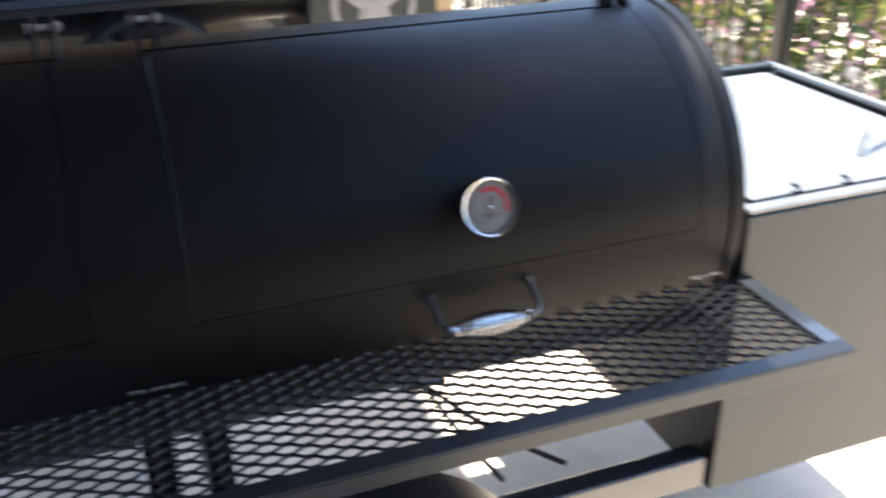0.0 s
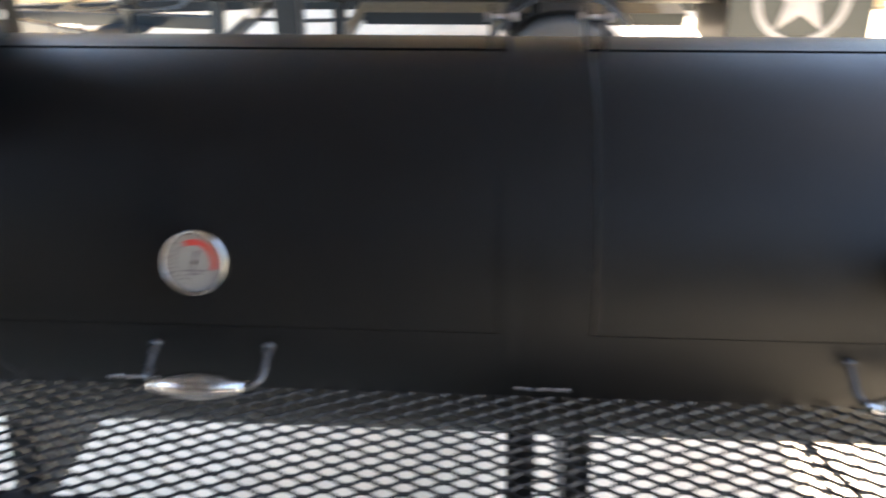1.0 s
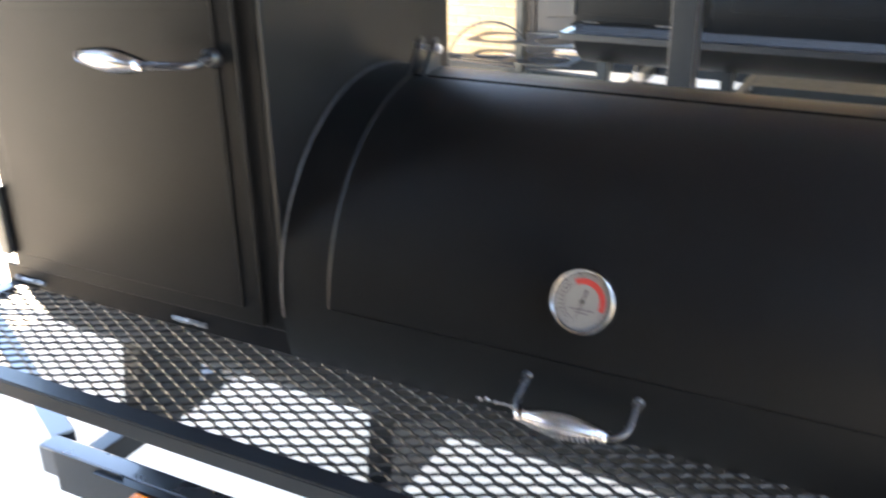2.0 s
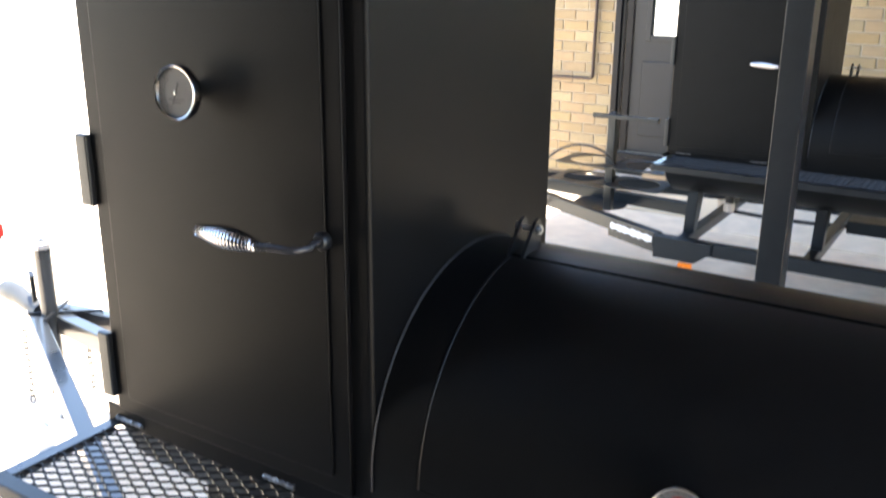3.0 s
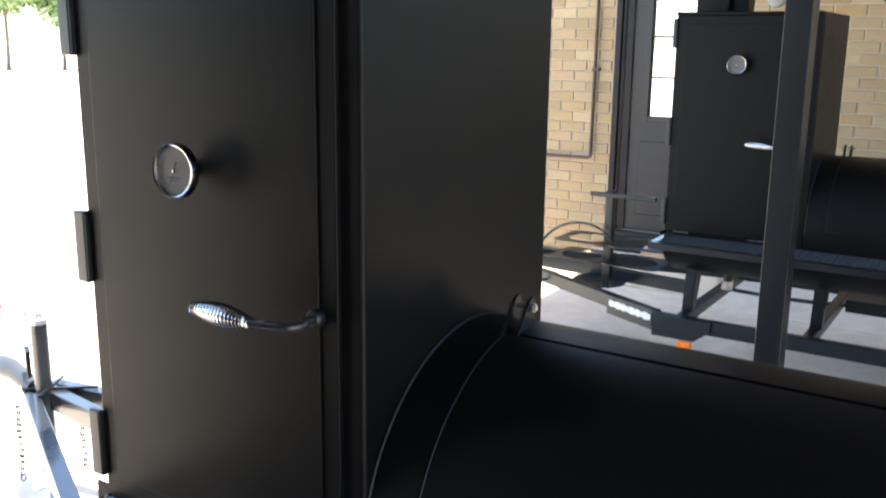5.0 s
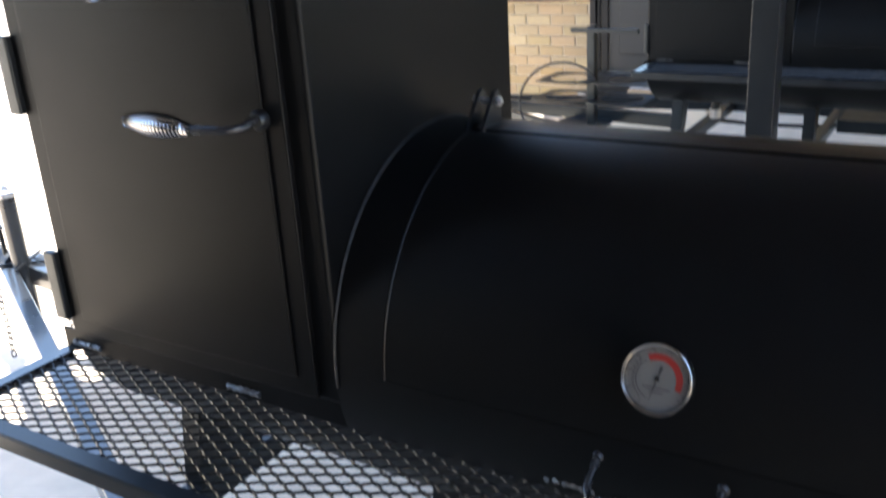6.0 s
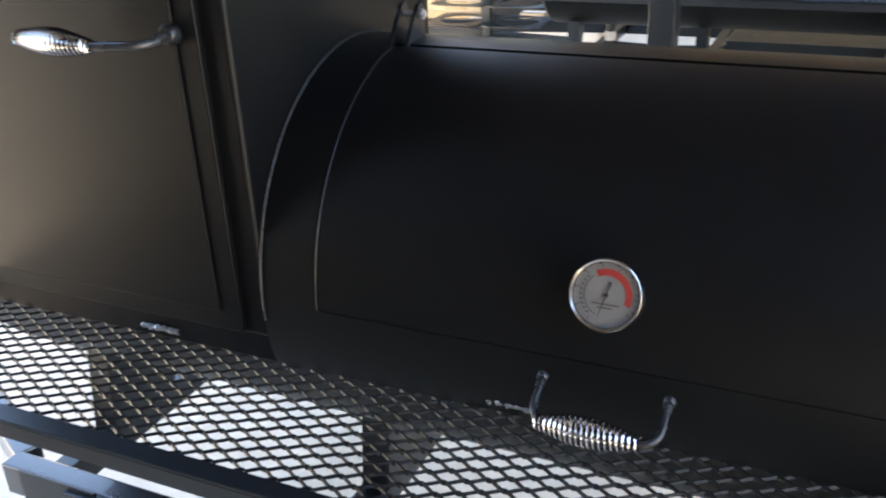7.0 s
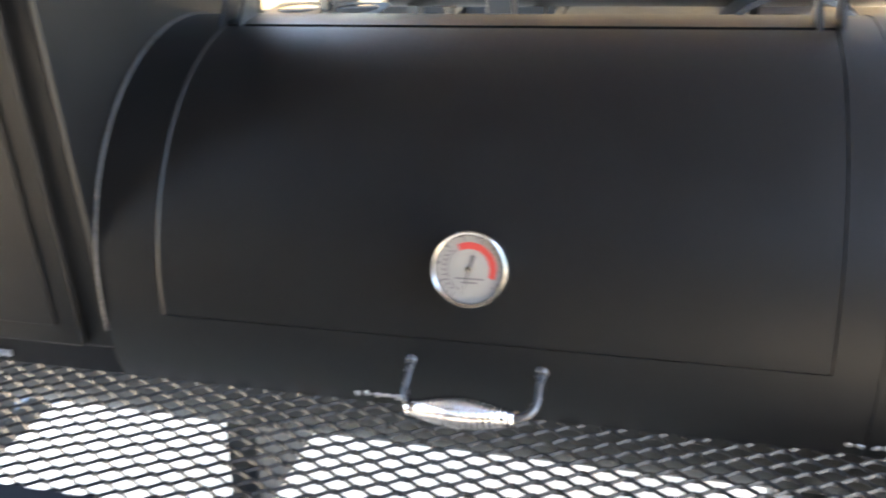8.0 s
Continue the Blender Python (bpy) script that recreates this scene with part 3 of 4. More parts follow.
def firebox(root, x0, x1, y0, y1, z0, z1):
    bm = bmesh.new()
    box(bm, x0, x1, y0, y1, z0, z1, 0.006, 2)
    fb = part("firebox", bm, LITBLACK, root, "black plate-steel firebox", True)
    # raised lid plate inside a rim
    bm = bmesh.new()
    for a in ((x0, x1, y0, y0 + 0.025), (x0, x1, y1 - 0.03, y1), (x0, x0 + 0.02, y0 + 0.025, y1 - 0.03), (x1 - 0.03, x1, y0 + 0.025, y1 - 0.03)):
        box(bm, *a, z1 + 0.0005, z1 + 0.012, 0.003, 1)
    # rim and lid top carry that glare in their grey
    part("firebox_rim", bm, GLAREGREY, fb, "raised rim, paled grey to stand for sun glare")
    lid_bm = bmesh.new()
    box(lid_bm, x0 + 0.03, x1 - 0.09, y0 + 0.034, y1 - 0.09, z1 + 0.002, z1 + 0.014, 0.003, 2)
    lid = part("firebox_lid", lid_bm, GLAREGREY, root, "flat steel firebox lid, closed", True)
    bm = bmesh.new()
    box(bm, x0 + 0.03, x1 - 0.05, y1 - 0.075, y1 - 0.045, z1 + 0.003, z1 + 0.028, 0.006, 2)
    part("lid_hinge_bar", bm, LITBLACK, lid, "", True)
    bm = bmesh.new()
    box(bm, x1 - 0.072, x1 - 0.045, y0 + 0.05, y1 - 0.1, z1 + 0.002, z1 + 0.02, 0.003, 1)
    part("lid_side_strip", bm, LITBLACK, lid)
    for hx in (x0 + 0.13, x0 + 0.24):
        bm = bmesh.new()
        tube(bm, [(hx, y0 + 0.03, z1 + 0.012), (hx - 0.004, y0 + 0.034, z1 + 0.024), (hx - 0.012, y0 + 0.04, z1 + 0.028)], 0.004, 8)
        part("lid_catch", bm, FRAMEPAINT, lid, "", True)
    bm = bmesh.new()
    tube(bm, [(x0 + 0.36, y0 + 0.13, z1 + 0.012), (x0 + 0.38, y0 + 0.14, z1 + 0.05), (x0 + 0.55, y0 + 0.2, z1 + 0.055), (x0 + 0.57, y0 + 0.21, z1 + 0.012)], 0.008, 10)
    part("lid_handle", bm, ZINC, lid, "grey bent bar lid handle", True)
    return fb


def jack_and_coupler(root, rz):
    jx, jy = -2.25, 0.57
    bm = bmesh.new()
    tube(bm, [(jx, jy, 0.12), (jx, jy, 0.735)], 0.032, 18)
    jack = part("jack_tube", bm, SKYGLOSS, root, "round tongue jack tube", True)
    bm = bmesh.new()
    tube(bm, [(jx, jy, 0.012), (jx, jy, 0.14)], 0.022, 14)
    lathe(bm, [(0.0, 0.0), (0.075, 0.0), (0.075, 0.008), (0.03, 0.014), (0.022, 0.03)], Matrix.Translation((jx, jy, 0.0)), 24)
    part("jack_foot", bm, ZINC, jack, "", True)
    bm = bmesh.new()
    lathe(bm, [(0.0, 0.03), (0.012, 0.028), (0.016, 0.012), (0.034, 0.006), (0.034, -0.012)], Matrix.Translation((jx, jy, 0.735)), 18)
    part("jack_cap", bm, ZINC, jack, "", True)
    bm = bmesh.new()
    tube(bm, [(jx, jy, 0.765), (jx - 0.02, jy, 0.755), (jx - 0.24, jy, 0.712), (jx - 0.265, jy, 0.712), (jx - 0.267, jy, 0.73)], 0.005, 8)
    crank = part("jack_crank", bm, DULLZINC, root, "bent steel jack crank", True)
    bm = bmesh.new()
    tube(bm, [(jx - 0.267, jy, 0.722), (jx - 0.267, jy, 0.745), (jx - 0.267, jy, 0.775)], [0.013, 0.017, 0.014], 14)
    part("crank_grip", bm, REDPL, crank, "red plastic crank grip", True)
    bm = bmesh.new()
    tube(bm, [(-2.320, 0.580, rz - 0.01), (-2.500, 0.615, rz + 0.01), (-2.540, 0.620, rz + 0.012), (-2.620, 0.630, rz + 0.012), (-2.660, 0.635, rz + 0.008)], [0.036, 0.036, 0.042, 0.042, 0.02], 20)
    cp = part("coupler", bm, DULLZINC, root, "grey ball coupler", True)
    bm = bmesh.new()
    bar(bm, (-2.355, 0.58, rz - 0.002), (-2.365, 0.585, rz + 0.13), 0.018, 0.012, (1, 0, 0))
    bar(bm, (-2.335, 0.57, rz + 0.137), (-2.395, 0.60, rz + 0.143), 0.02, 0.01)
    part("coupler_latch", bm, FRAMEPAINT, cp)
    for a, b in (((-2.320, 0.520, rz + 0.006), (-2.100, 0.700, rz + 0.008)), ((-2.300, 0.690, rz + 0.014), (-2.180, 0.500, rz + 0.014))):
        bm = bmesh.new()
        bar(bm, a, b, 0.012, 0.01, bevel=0.002)
        part("jack_strap", bm, FRAMEPAINT, root)
    # safety chains
    for cx, cy, ln in ((-2.36, 0.52, 0.34), (-2.13, 0.64, 0.30)):
        bm = bmesh.new()
        n = int(ln / 0.026)
        for i in range(n):
            c = Vector((cx + 0.004 * math.sin(i), cy, rz - 0.06 - i * 0.026))
            u = Vector((1, 0, 0)) if i % 2 else Vector((0, 1, 0))
            pts = [c + u * 0.010 * math.cos(k * math.pi / 5) + Vector((0, 0, 0.018 * math.sin(k * math.pi / 5))) for k in range(11)]
            tube(bm, pts, 0.003, 6)
        ch = part("safety_chain", bm, DULLZINC, root, "hanging zinc safety chain", True)
        ch["kind"] = "stuff"


def smoker_trailer(at, axis, cab_z, cab_x0, gauge, handle_z, rail_z, shelf_z, label, group, leg_x, fender_top, lamp, far=False):
    root = thing("smoker_trailer", label, "trailer smoker", group, at=at)
    barrel(root, axis, 1.98, cab_x0)
    barrel_door(root, 0.092, 0.927, axis, 0.522, 0.436, not far)
    barrel_door(root, 1.056, 1.893, axis, 1.496, 1.410, not far)
    cabinet(root, cab_x0, cab_z[0], cab_z[1], gauge, handle_z, far)
    shelf(root, -0.70 if not far else -0.66, 2.012, -0.59, -0.31, shelf_z)
    firebox(root, 1.985, 2.66, -0.335, 0.46, axis - 0.58, axis + 0.02)
    for lx, lw, foot in ((leg_x[0], 0.055, -0.15), (leg_x[1], 0.055, -0.11), (0.947, 0.05, -0.13), (1.052, 0.045, -0.13)):
        leg(root, lx, lw, axis, rail_z, foot, 0.0 if far else 0.14)
    # near rails and tongue take the copy paled for skylight, far ones stay dark
    for y, xe in ((-0.3, 1.98), (0.95, 2.6)):
        bm = bmesh.new()
        box(bm, -0.72, xe, y - 0.025, y + 0.025, rail_z - 0.075, rail_z, 0.006, 2)
        part("frame_rail", bm, FRAMEPAINT if far else SKYGLOSS, root, "", True)
    for x in (leg_x[0] + 0.03, leg_x[1] + 0.02, 0.972, 1.075):
        bm = bmesh.new()
        box(bm, x - 0.026, x + 0.026, -0.274, 0.924, rail_z - 0.07, rail_z - 0.01, 0.005, 2)
        part("cross_member", bm, FRAMEPAINT, root, "", True)
    zc = rail_z - 0.037
    for a, b in (((-0.70, -0.27, zc), (-2.40, 0.595, zc)), ((-0.725, 0.42, zc), (-2.29, 0.61, zc)), ((-0.70, 0.94, zc), (-2.33, 0.66, zc))):
        bm = bmesh.new()
        bar(bm, a, b, 0.055, 0.074)
        part("tongue_tube", bm, FRAMEPAINT if far else SKYGLOSS, root)
    # side plate, lettered on the far trailer, and an amber lamp
    if far:
        o, d = Vector((-0.70, -0.318, rail_z - 0.045)), Vector((-0.898, 0.44, 0.0)).normalized()
        length = 0.36
    else:
        o, d = Vector((-0.46, -0.327, rail_z - 0.045)), Vector((-1, 0, 0))
        length = 0.2
    side = Vector((d.y, -d.x, 0))
    side = side if side.y < 0 else -side
    bm = bmesh.new()
    bar(bm, o + side * 0.004, o + side * 0.004 + d * length, 0.006, 0.105, bevel=0.0015)
    plate = part("side_plate", bm, FRAMEPAINT, root)
    bm = bmesh.new()
    xa, xb, za, zb = (-0.70 if far else lamp[0] - 0.16), lamp[0] + 0.12, rail_z - 0.115, rail_z - 0.002
    prof = [(xa, za), (xb - 0.08, za), (xb, za + 0.06), (xb, zb), (xa, zb)]
    a = [bm.verts.new((p, -0.345, q)) for p, q in prof]
    b = [bm.verts.new((p, -0.326, q)) for p, q in prof]
    bm.faces.new(a)
    bm.faces.new(b[::-1])
    for i in range(5):
        bm.faces.new((a[i], a[(i + 1) % 5], b[(i + 1) % 5], b[i]))
    part("lamp_plate", bm, FRAMEPAINT, root)
    rng = random.Random(11)
    t = 0.012
    while far and t < length - 0.02:
        w = rng.uniform(0.006, 0.013)
        h = rng.choice((0.028, 0.028, 0.04))
        p = o + side * 0.008 + d * t + Vector((0, 0, 0.012))
        bm = bmesh.new()
        bar(bm, p, p + d * w, 0.0016, h, bevel=0.0)
        part("lettering_bar", bm, WHITEL, plate)
        t += w + 0.0035
    bm = bmesh.new()
    box(bm, lamp[0] - 0.036, lamp[0] + 0.036, -0.372, -0.346, lamp[1] - 0.025, lamp[1] + 0.025, 0.006, 2)
    part("marker_lamp", bm, ORANGE, root, "amber side marker lamp", True)
    for wy in (-0.47, 1.13):
        wheel(root, 1.2, wy)
    for ya, yb in ((-0.4, -0.29), (0.94, 1.06)):
        bm = bmesh.new()
        tube(bm, [(1.2, ya, 0.33), (1.2, yb, 0.33)], 0.03, 12)
        part("stub_axle", bm, FRAMEPAINT, root, "", True)
    bm = bmesh.new()
    shell_pts = []
    for i in range(25):
        ang = radians(12 + 156 * i / 24)
        shell_pts.append((1.2 - 0.4 * math.cos(ang), 0.30 + (fender_top - 0.30) * math.sin(ang)))
    rows_v = []
    for px, pz in shell_pts:
        rows_v.append([bm.verts.new((px, yy, pz - dz)) for yy, dz in ((-0.60, 0.03), (-0.595, 0.004), (-0.57, 0.0), (-0.345, 0.0), (-0.345, 0.006), (-0.57, 0.006))])
    for a, b in zip(rows_v, rows_v[1:]):
        for k in range(5):
            bm.faces.new((a[k], a[k + 1], b[k + 1], b[k]))
    part("fender", bm, FRAMEPAINT, root, "rounded black steel mudguard", True)
    # drain pipe with a bright cap
    bm = bmesh.new()
    tube(bm, [(-0.42, 0.0, axis - R + 0.01), (-0.42, 0.0, axis - R - 0.05)], 0.022, 14)
    dp = part("drain_pipe", bm, FRAMEPAINT, root, "", True)
    bm = bmesh.new()
    tube(bm, [(-0.42, 0.0, axis - R - 0.04), (-0.42, 0.0, axis - R - 0.085)], 0.03, 8)
    part("drain_cap", bm, ZINC, dp, "galvanised pipe cap")
    if not far:
        # two loose wires from the back rail to the front rail
        for ex, sag in ((1.60, 0.012), (1.74, 0.02)):
            bm = bmesh.new()
            p, q = Vector((1.535, 0.1, 0.465)), Vector((ex, -0.19, 0.402))
            tube(bm, [p.lerp(q, i / 10) - Vector((0, 0, sag * math.sin(math.pi * i / 10))) for i in range(11)], 0.006, 8)
            part("lamp_wire", bm, RUBBER, root, "loose black lamp wire", True)
        bm = bmesh.new()
        bar(bm, (1.48, 0.1, 0.462), (1.59, 0.1, 0.462), 0.02, 0.012)
        part("wire_clip", bm, FRAMEPAINT, root, "", True)
    jack_and_coupler(root, rail_z)
    return root


near = smoker_trailer((0, 0, 0), 0.95, (0.886, 1.915), -0.65, (-0.34, 1.567, 0.048), 1.352, 0.45, 0.845, "black trailer smoker with drum, cabinet and firebox", "trailer smokers", (-0.635, 0.0), 0.655, (-0.37, 0.42))
far_t = smoker_trailer((-0.012, 3.385, 0), 0.935, (0.855, 1.94), -0.68, (-0.36, 1.697, 0.05), 1.332, 0.42, 0.845, "black trailer smoker parked beside the brick wall", "trailer smokers", (-0.61, 0.03), 0.79, (-0.52, 0.28), True)


# ---- building ----
DX0, DX1, DZ0, DZ1 = -1.92, -1.02, 0.37, 2.306
brick_wall("wall_house", -6.5, 3.6, 0.0, 3.19, WALL_Y, [(DX0, DX1, DZ0, DZ1)], (-0.75, 0.75), "buff brick house wall in running bond")


def house_door():
    y = WALL_Y
    fr = boxes((DX0, DX0 + 0.05, y - 0.02, y + 0.1, DZ0, DZ1), (DX1 - 0.05, DX1, y - 0.02, y + 0.1, DZ0, DZ1), (DX0 + 0.05, DX1 - 0.05, y - 0.02, y + 0.1, DZ1 - 0.05, DZ1), bevel=0.006)
    d = tagged(part("door_1", fr, TRIMDARK), "dark grey panelled house door with a glazed strip, closed", "door", kind="structure")
    a, b = DX0 + 0.14, DX1 - 0.05
    bm = boxes((DX0 + 0.05, DX0 + 0.075, y + 0.0, y + 0.09, DZ0, DZ1 - 0.05), (DX0 + 0.085, DX0 + 0.135, y + 0.01, y + 0.09, DZ0, DZ1 - 0.05), bevel=0.004)
    part("door_jamb", bm, TRIMDARK, d)
    wx0, wx1, wz0, wz1 = -1.655, -1.22, 1.25, 2.12
    bm = boxes((a, wx0, y + 0.03, y + 0.07, DZ0, DZ1 - 0.05), (wx1, b, y + 0.03, y + 0.07, DZ0, DZ1 - 0.05), (wx0, wx1, y + 0.03, y + 0.07, DZ0, wz0), (wx0, wx1, y + 0.03, y + 0.07, wz1, DZ1 - 0.05))
    leaf = part("door_leaf", bm, DOORGREY, d)
    bm = boxes((wx0 - 0.03, wx0 + 0.012, y + 0.018, y + 0.05, wz0 - 0.03, wz1 + 0.03), (wx1 - 0.012, wx1 + 0.03, y + 0.018, y + 0.05, wz0 - 0.03, wz1 + 0.03), (wx0 + 0.012, wx1 - 0.012, y + 0.018, y + 0.05, wz0 - 0.03, wz0 + 0.012), (wx0 + 0.012, wx1 - 0.012, y + 0.018, y + 0.05, wz1 - 0.012, wz1 + 0.03), bevel=0.005)
    part("window_bead", bm, DOORGREY, leaf)
    for z in (1.55, 1.85):
        bm = boxes((wx0 + 0.012, wx1 - 0.012, y + 0.03, y + 0.05, z - 0.008, z + 0.008))
        part("glazing_bar", bm, DOORGREY, leaf)
    for z0, z1 in ((wz0, 1.55), (1.55, 1.85), (1.85, wz1)):
        bm = boxes((wx0 + 0.005, wx1 - 0.005, y + 0.052, y + 0.056, z0, z1))
        part("pane", bm, GLASS, leaf, "bright reflecting window pane")
    bm = boxes((-1.70, -1.45, y + 0.022, y + 0.034, 0.5, 1.07), bevel=0.008)
    part("door_panel", bm, DOORGREY, leaf)


house_door()


# ---- carport ----
def carport():
    bm = boxes((-1.35, 2.23, -5.6, WALL_Y + 0.1, 3.2, 3.28))
    tagged(part("ceiling", bm, CEIL), "dark boarded carport ceiling", "ceiling", kind="structure")
    bm = boxes((-1.42, 2.28, -5.8, WALL_Y + 0.2, 3.29, 3.4))
    tagged(part("roof", bm, ROOFING), "flat shingled carport roof", "roof", kind="structure")
    bm = bmesh.new()
    box(bm, -0.045, 0.045, -0.05, 0.05, 0.0, 3.2, 0.003, 2)
    p = part("support_post", bm, FRAMEPAINT, None, "", True, pose(0.126, 1.92, 0))
    tagged(p, "black square steel carport post, chipped paint", "post")
    # two unseen walls, added to close the place and darken the smoker's reflections
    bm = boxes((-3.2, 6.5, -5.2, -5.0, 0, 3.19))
    tagged(part("shade_wall_back", bm, WALLP), "plain dark wall added out of view to dim the smoker's reflections", "wall", kind="structure")
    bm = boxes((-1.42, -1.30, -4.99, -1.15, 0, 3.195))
    tagged(part("shade_wall_side", bm, WALLP), "plain dark wall added out of view to cut light from the left", "wall", kind="structure")


carport()


# ---- beside the far smoker ----
def far_extras():
    # square flue on the cabinet roof
    bm = bmesh.new()
    box(bm, -0.675, -0.515, -0.05, 0.13, 1.938, 2.133, 0.005, 2)
    fl = part("flue", bm, PAINT, far_t, "square black flue box", True)
    bm = bmesh.new()
    box(bm, -0.513, -0.43, 0.0, 0.12, 1.938, 2.114, 0.004, 2)
    part("flue_damper", bm, PAINT, fl, "", True)
    # tread-plate deck over the back rail, with raised lugs
    bm = boxes((0.1, 1.95, 0.5, 0.92, 0.424, 0.43), (0.1, 1.95, 0.496, 0.5, 0.36, 0.43))
    deck = part("deck_plate", bm, FRAMEPAINT, far_t, "black tread-plate deck")
    bm = bmesh.new()
    for i in range(45):
        for k in range(9):
            x, y, d = 0.13 + i * 0.04, 0.53 + k * 0.042, 0.012 if (i + k) % 2 else -0.012
            top = [bm.verts.new((x + u * 0.012 - v * 0.003, y + u * d + v * 0.003, 0.4325)) for u, v in ((-1, -1), (1, -1), (1, 1), (-1, 1))]
            bm.faces.new(top)
    part("tread_lug", bm, FRAMEPAINT, deck)["kind"] = "stuff"
    # brake line hung between the cross-members
    bm = bmesh.new()
    tube(bm, [(-0.6 + 0.16 * i, 0.62 + 0.01 * math.sin(i * 1.3), 0.36 - 0.012 * math.sin(i * 0.9)) for i in range(12)], 0.012, 8)
    part("brake_line", bm, RUBBER, far_t, "black hanging brake line", True)
    # star in a ring on the firebox front
    cx, cz, y = 2.32, 0.70, -0.336
    bm = bmesh.new()
    n = 48
    ring = []
    for i in range(n):
        a = 2 * math.pi * i / n
        ring.append([bm.verts.new((cx + r * math.cos(a), yy, cz + r * math.sin(a))) for r, yy in ((0.19, y), (0.19, y - 0.006), (0.225, y - 0.006), (0.225, y))])
    for i in range(n):
        a, b = ring[i], ring[(i + 1) % n]
        for k in range(3):
            bm.faces.new((a[k], a[k + 1], b[k + 1], b[k]))
    part("star_ring", bm, GREYSTEEL, far_t, "grey steel ring round a star")
    bm = bmesh.new()
    rim = []
    for i in range(10):
        a = math.pi / 2 + math.pi * i / 5
        r = 0.192 if i % 2 == 0 else 0.078
        rim.append((cx + r * math.cos(a), cz + r * math.sin(a)))
    fa = [bm.verts.new((p[0], y - 0.006, p[1])) for p in rim]
    fb = [bm.verts.new((p[0], y, p[1])) for p in rim]
    mid = bm.verts.new((cx, y - 0.014, cz))
    for i in range(10):
        bm.faces.new((fa[i], fa[(i + 1) % 10], mid))
        bm.faces.new((fa[i], fb[i], fb[(i + 1) % 10], fa[(i + 1) % 10]))
    part("star", bm, GREYSTEEL, far_t, "grey steel five-pointed star")
    # bottle rack on the tongue
    rz = 0.42
    bm = bmesh.new()
    box(bm, -1.215, -1.165, 0.19, 0.24, rz - 0.06, 0.95, 0.005, 2)
    part("rack_post", bm, FRAMEPAINT, far_t, "", True)
    bm = bmesh.new()
    box(bm, -1.30, -0.90, 0.16, 0.188, 0.915, 0.94, 0.003, 1)
    part("rack_bar", bm, FRAMEPAINT, far_t)
    for z, sx in ((0.53, 0.0), (0.64, 0.04)):
        for hx in (-1.37, -1.02):
            bm = bmesh.new()
            n = 40
            inner, outer = [], []
            for i in range(n):
                a = 2 * math.pi * i / n
                c, s = math.cos(a), math.sin(a)
                k = 0.17 / max(abs(c), abs(s)) * 0.98
                outer.append((hx + sx + k * c, 0.25 + min(k, 0.21) * s))
                inner.append((hx + sx + 0.125 * c, 0.25 + 0.125 * s))
            v = [[bm.verts.new((p[0], p[1], zz)) for p in ps] for ps, zz in ((inner, z), (outer, z), (outer, z + 0.006), (inner, z + 0.006))]
            for i in range(n):
                j = (i + 1) % n
                for q in range(4):
                    bm.faces.new((v[q][i], v[q][j], v[(q + 1) % 4][j], v[(q + 1) % 4][i]))
            part("bottle_ring_plate", bm, FRAMEPAINT, far_t, "black plate with a round cut-out")
    bm = bmesh.new()
    lathe(bm, [(0.0, 0.0), (0.165, 0.0), (0.165, 0.008), (0.15, 0.009), (0.0, 0.009)], Matrix.Translation((-1.30, 0.36, 0.352)), 40)
    part("bottle_base", bm, FRAMEPAINT, far_t, "round black base plate")
    bm = bmesh.new()
    pts = []
    for i in range(41):
        t = i / 40
        a = math.pi * (0.02 + 1.15 * t)
        pts.append((-1.36 + 0.23 * math.cos(a) - 0.02 * t, 0.16 - 0.06 * t, 0.60 + 0.19 * math.sin(a) - 0.1 * t))
    pts += [(-1.575, 0.115, 0.375), (-1.55, 0.14, 0.372), (-1.525, 0.165, 0.372)]
    tube(bm, pts, 0.007, 8)
    part("gas_hose", bm, RUBBER, far_t, "black rubber gas hose", True)


GREYSTEEL = mat("grey_steel", (0.16, 0.16, 0.165), 0.5, 0.2, 30, 0.15, 0.1, 120)
far_extras()


def cardboard_box():
    bm = bmesh.new()
    box(bm, -0.09, 0.09, -0.07, 0.07, 0.0, 0.1, 0.004, 1)
    o = part("cardboard_box", bm, CARDB, None, "", False, pose(-1.43, 5.08, 0.2, 0, 0, 4))
    tagged(o, "small brown cardboard box on the concrete door step", "box")
    bm = boxes((-0.085, 0.085, -0.016, 0.016, 0.1005, 0.102))
    part("packing_tape", bm, WHITEL, o)


def hose_end():
    bm = bmesh.new()
    tube(bm, [(-1.53, 0.16, 0.372), (-1.515, 0.175, 0.372), (-1.51, 0.18, 0.372), (-1.48, 0.21, 0.372)], [0.009, 0.009, 0.013, 0.011], 8)
    part("hose_fitting", bm, YELLOW, far_t, "brass-yellow hose fitting", True)


def stones():
    rng = random.Random(21)
    for i in range(14):
        bm = bmesh.new()
        bmesh.ops.create_icosphere(bm, subdivisions=2, radius=1)
        sx, sy, sz = rng.uniform(0.06, 0.16), rng.uniform(0.05, 0.12), rng.uniform(0.035, 0.085)
        for v in bm.verts:
            k = 1 + 0.22 * noise.noise(v.co * 1.6 + Vector((i * 3.1, 0, 0)))
            v.co = Vector((v.co.x * sx * k, v.co.y * sy * k, max(-sz * 0.6, v.co.z * sz * k)))
        o = part("stone", bm, ROCK, None, "", True, pose(rng.uniform(-2.9, -2.2), rng.uniform(4.7, 5.15), sz * 0.58, 0, 0, rng.uniform(0, 180)))
        tagged(o, "pale rounded garden stone against the house wall", "stone", "stones by the house wall")


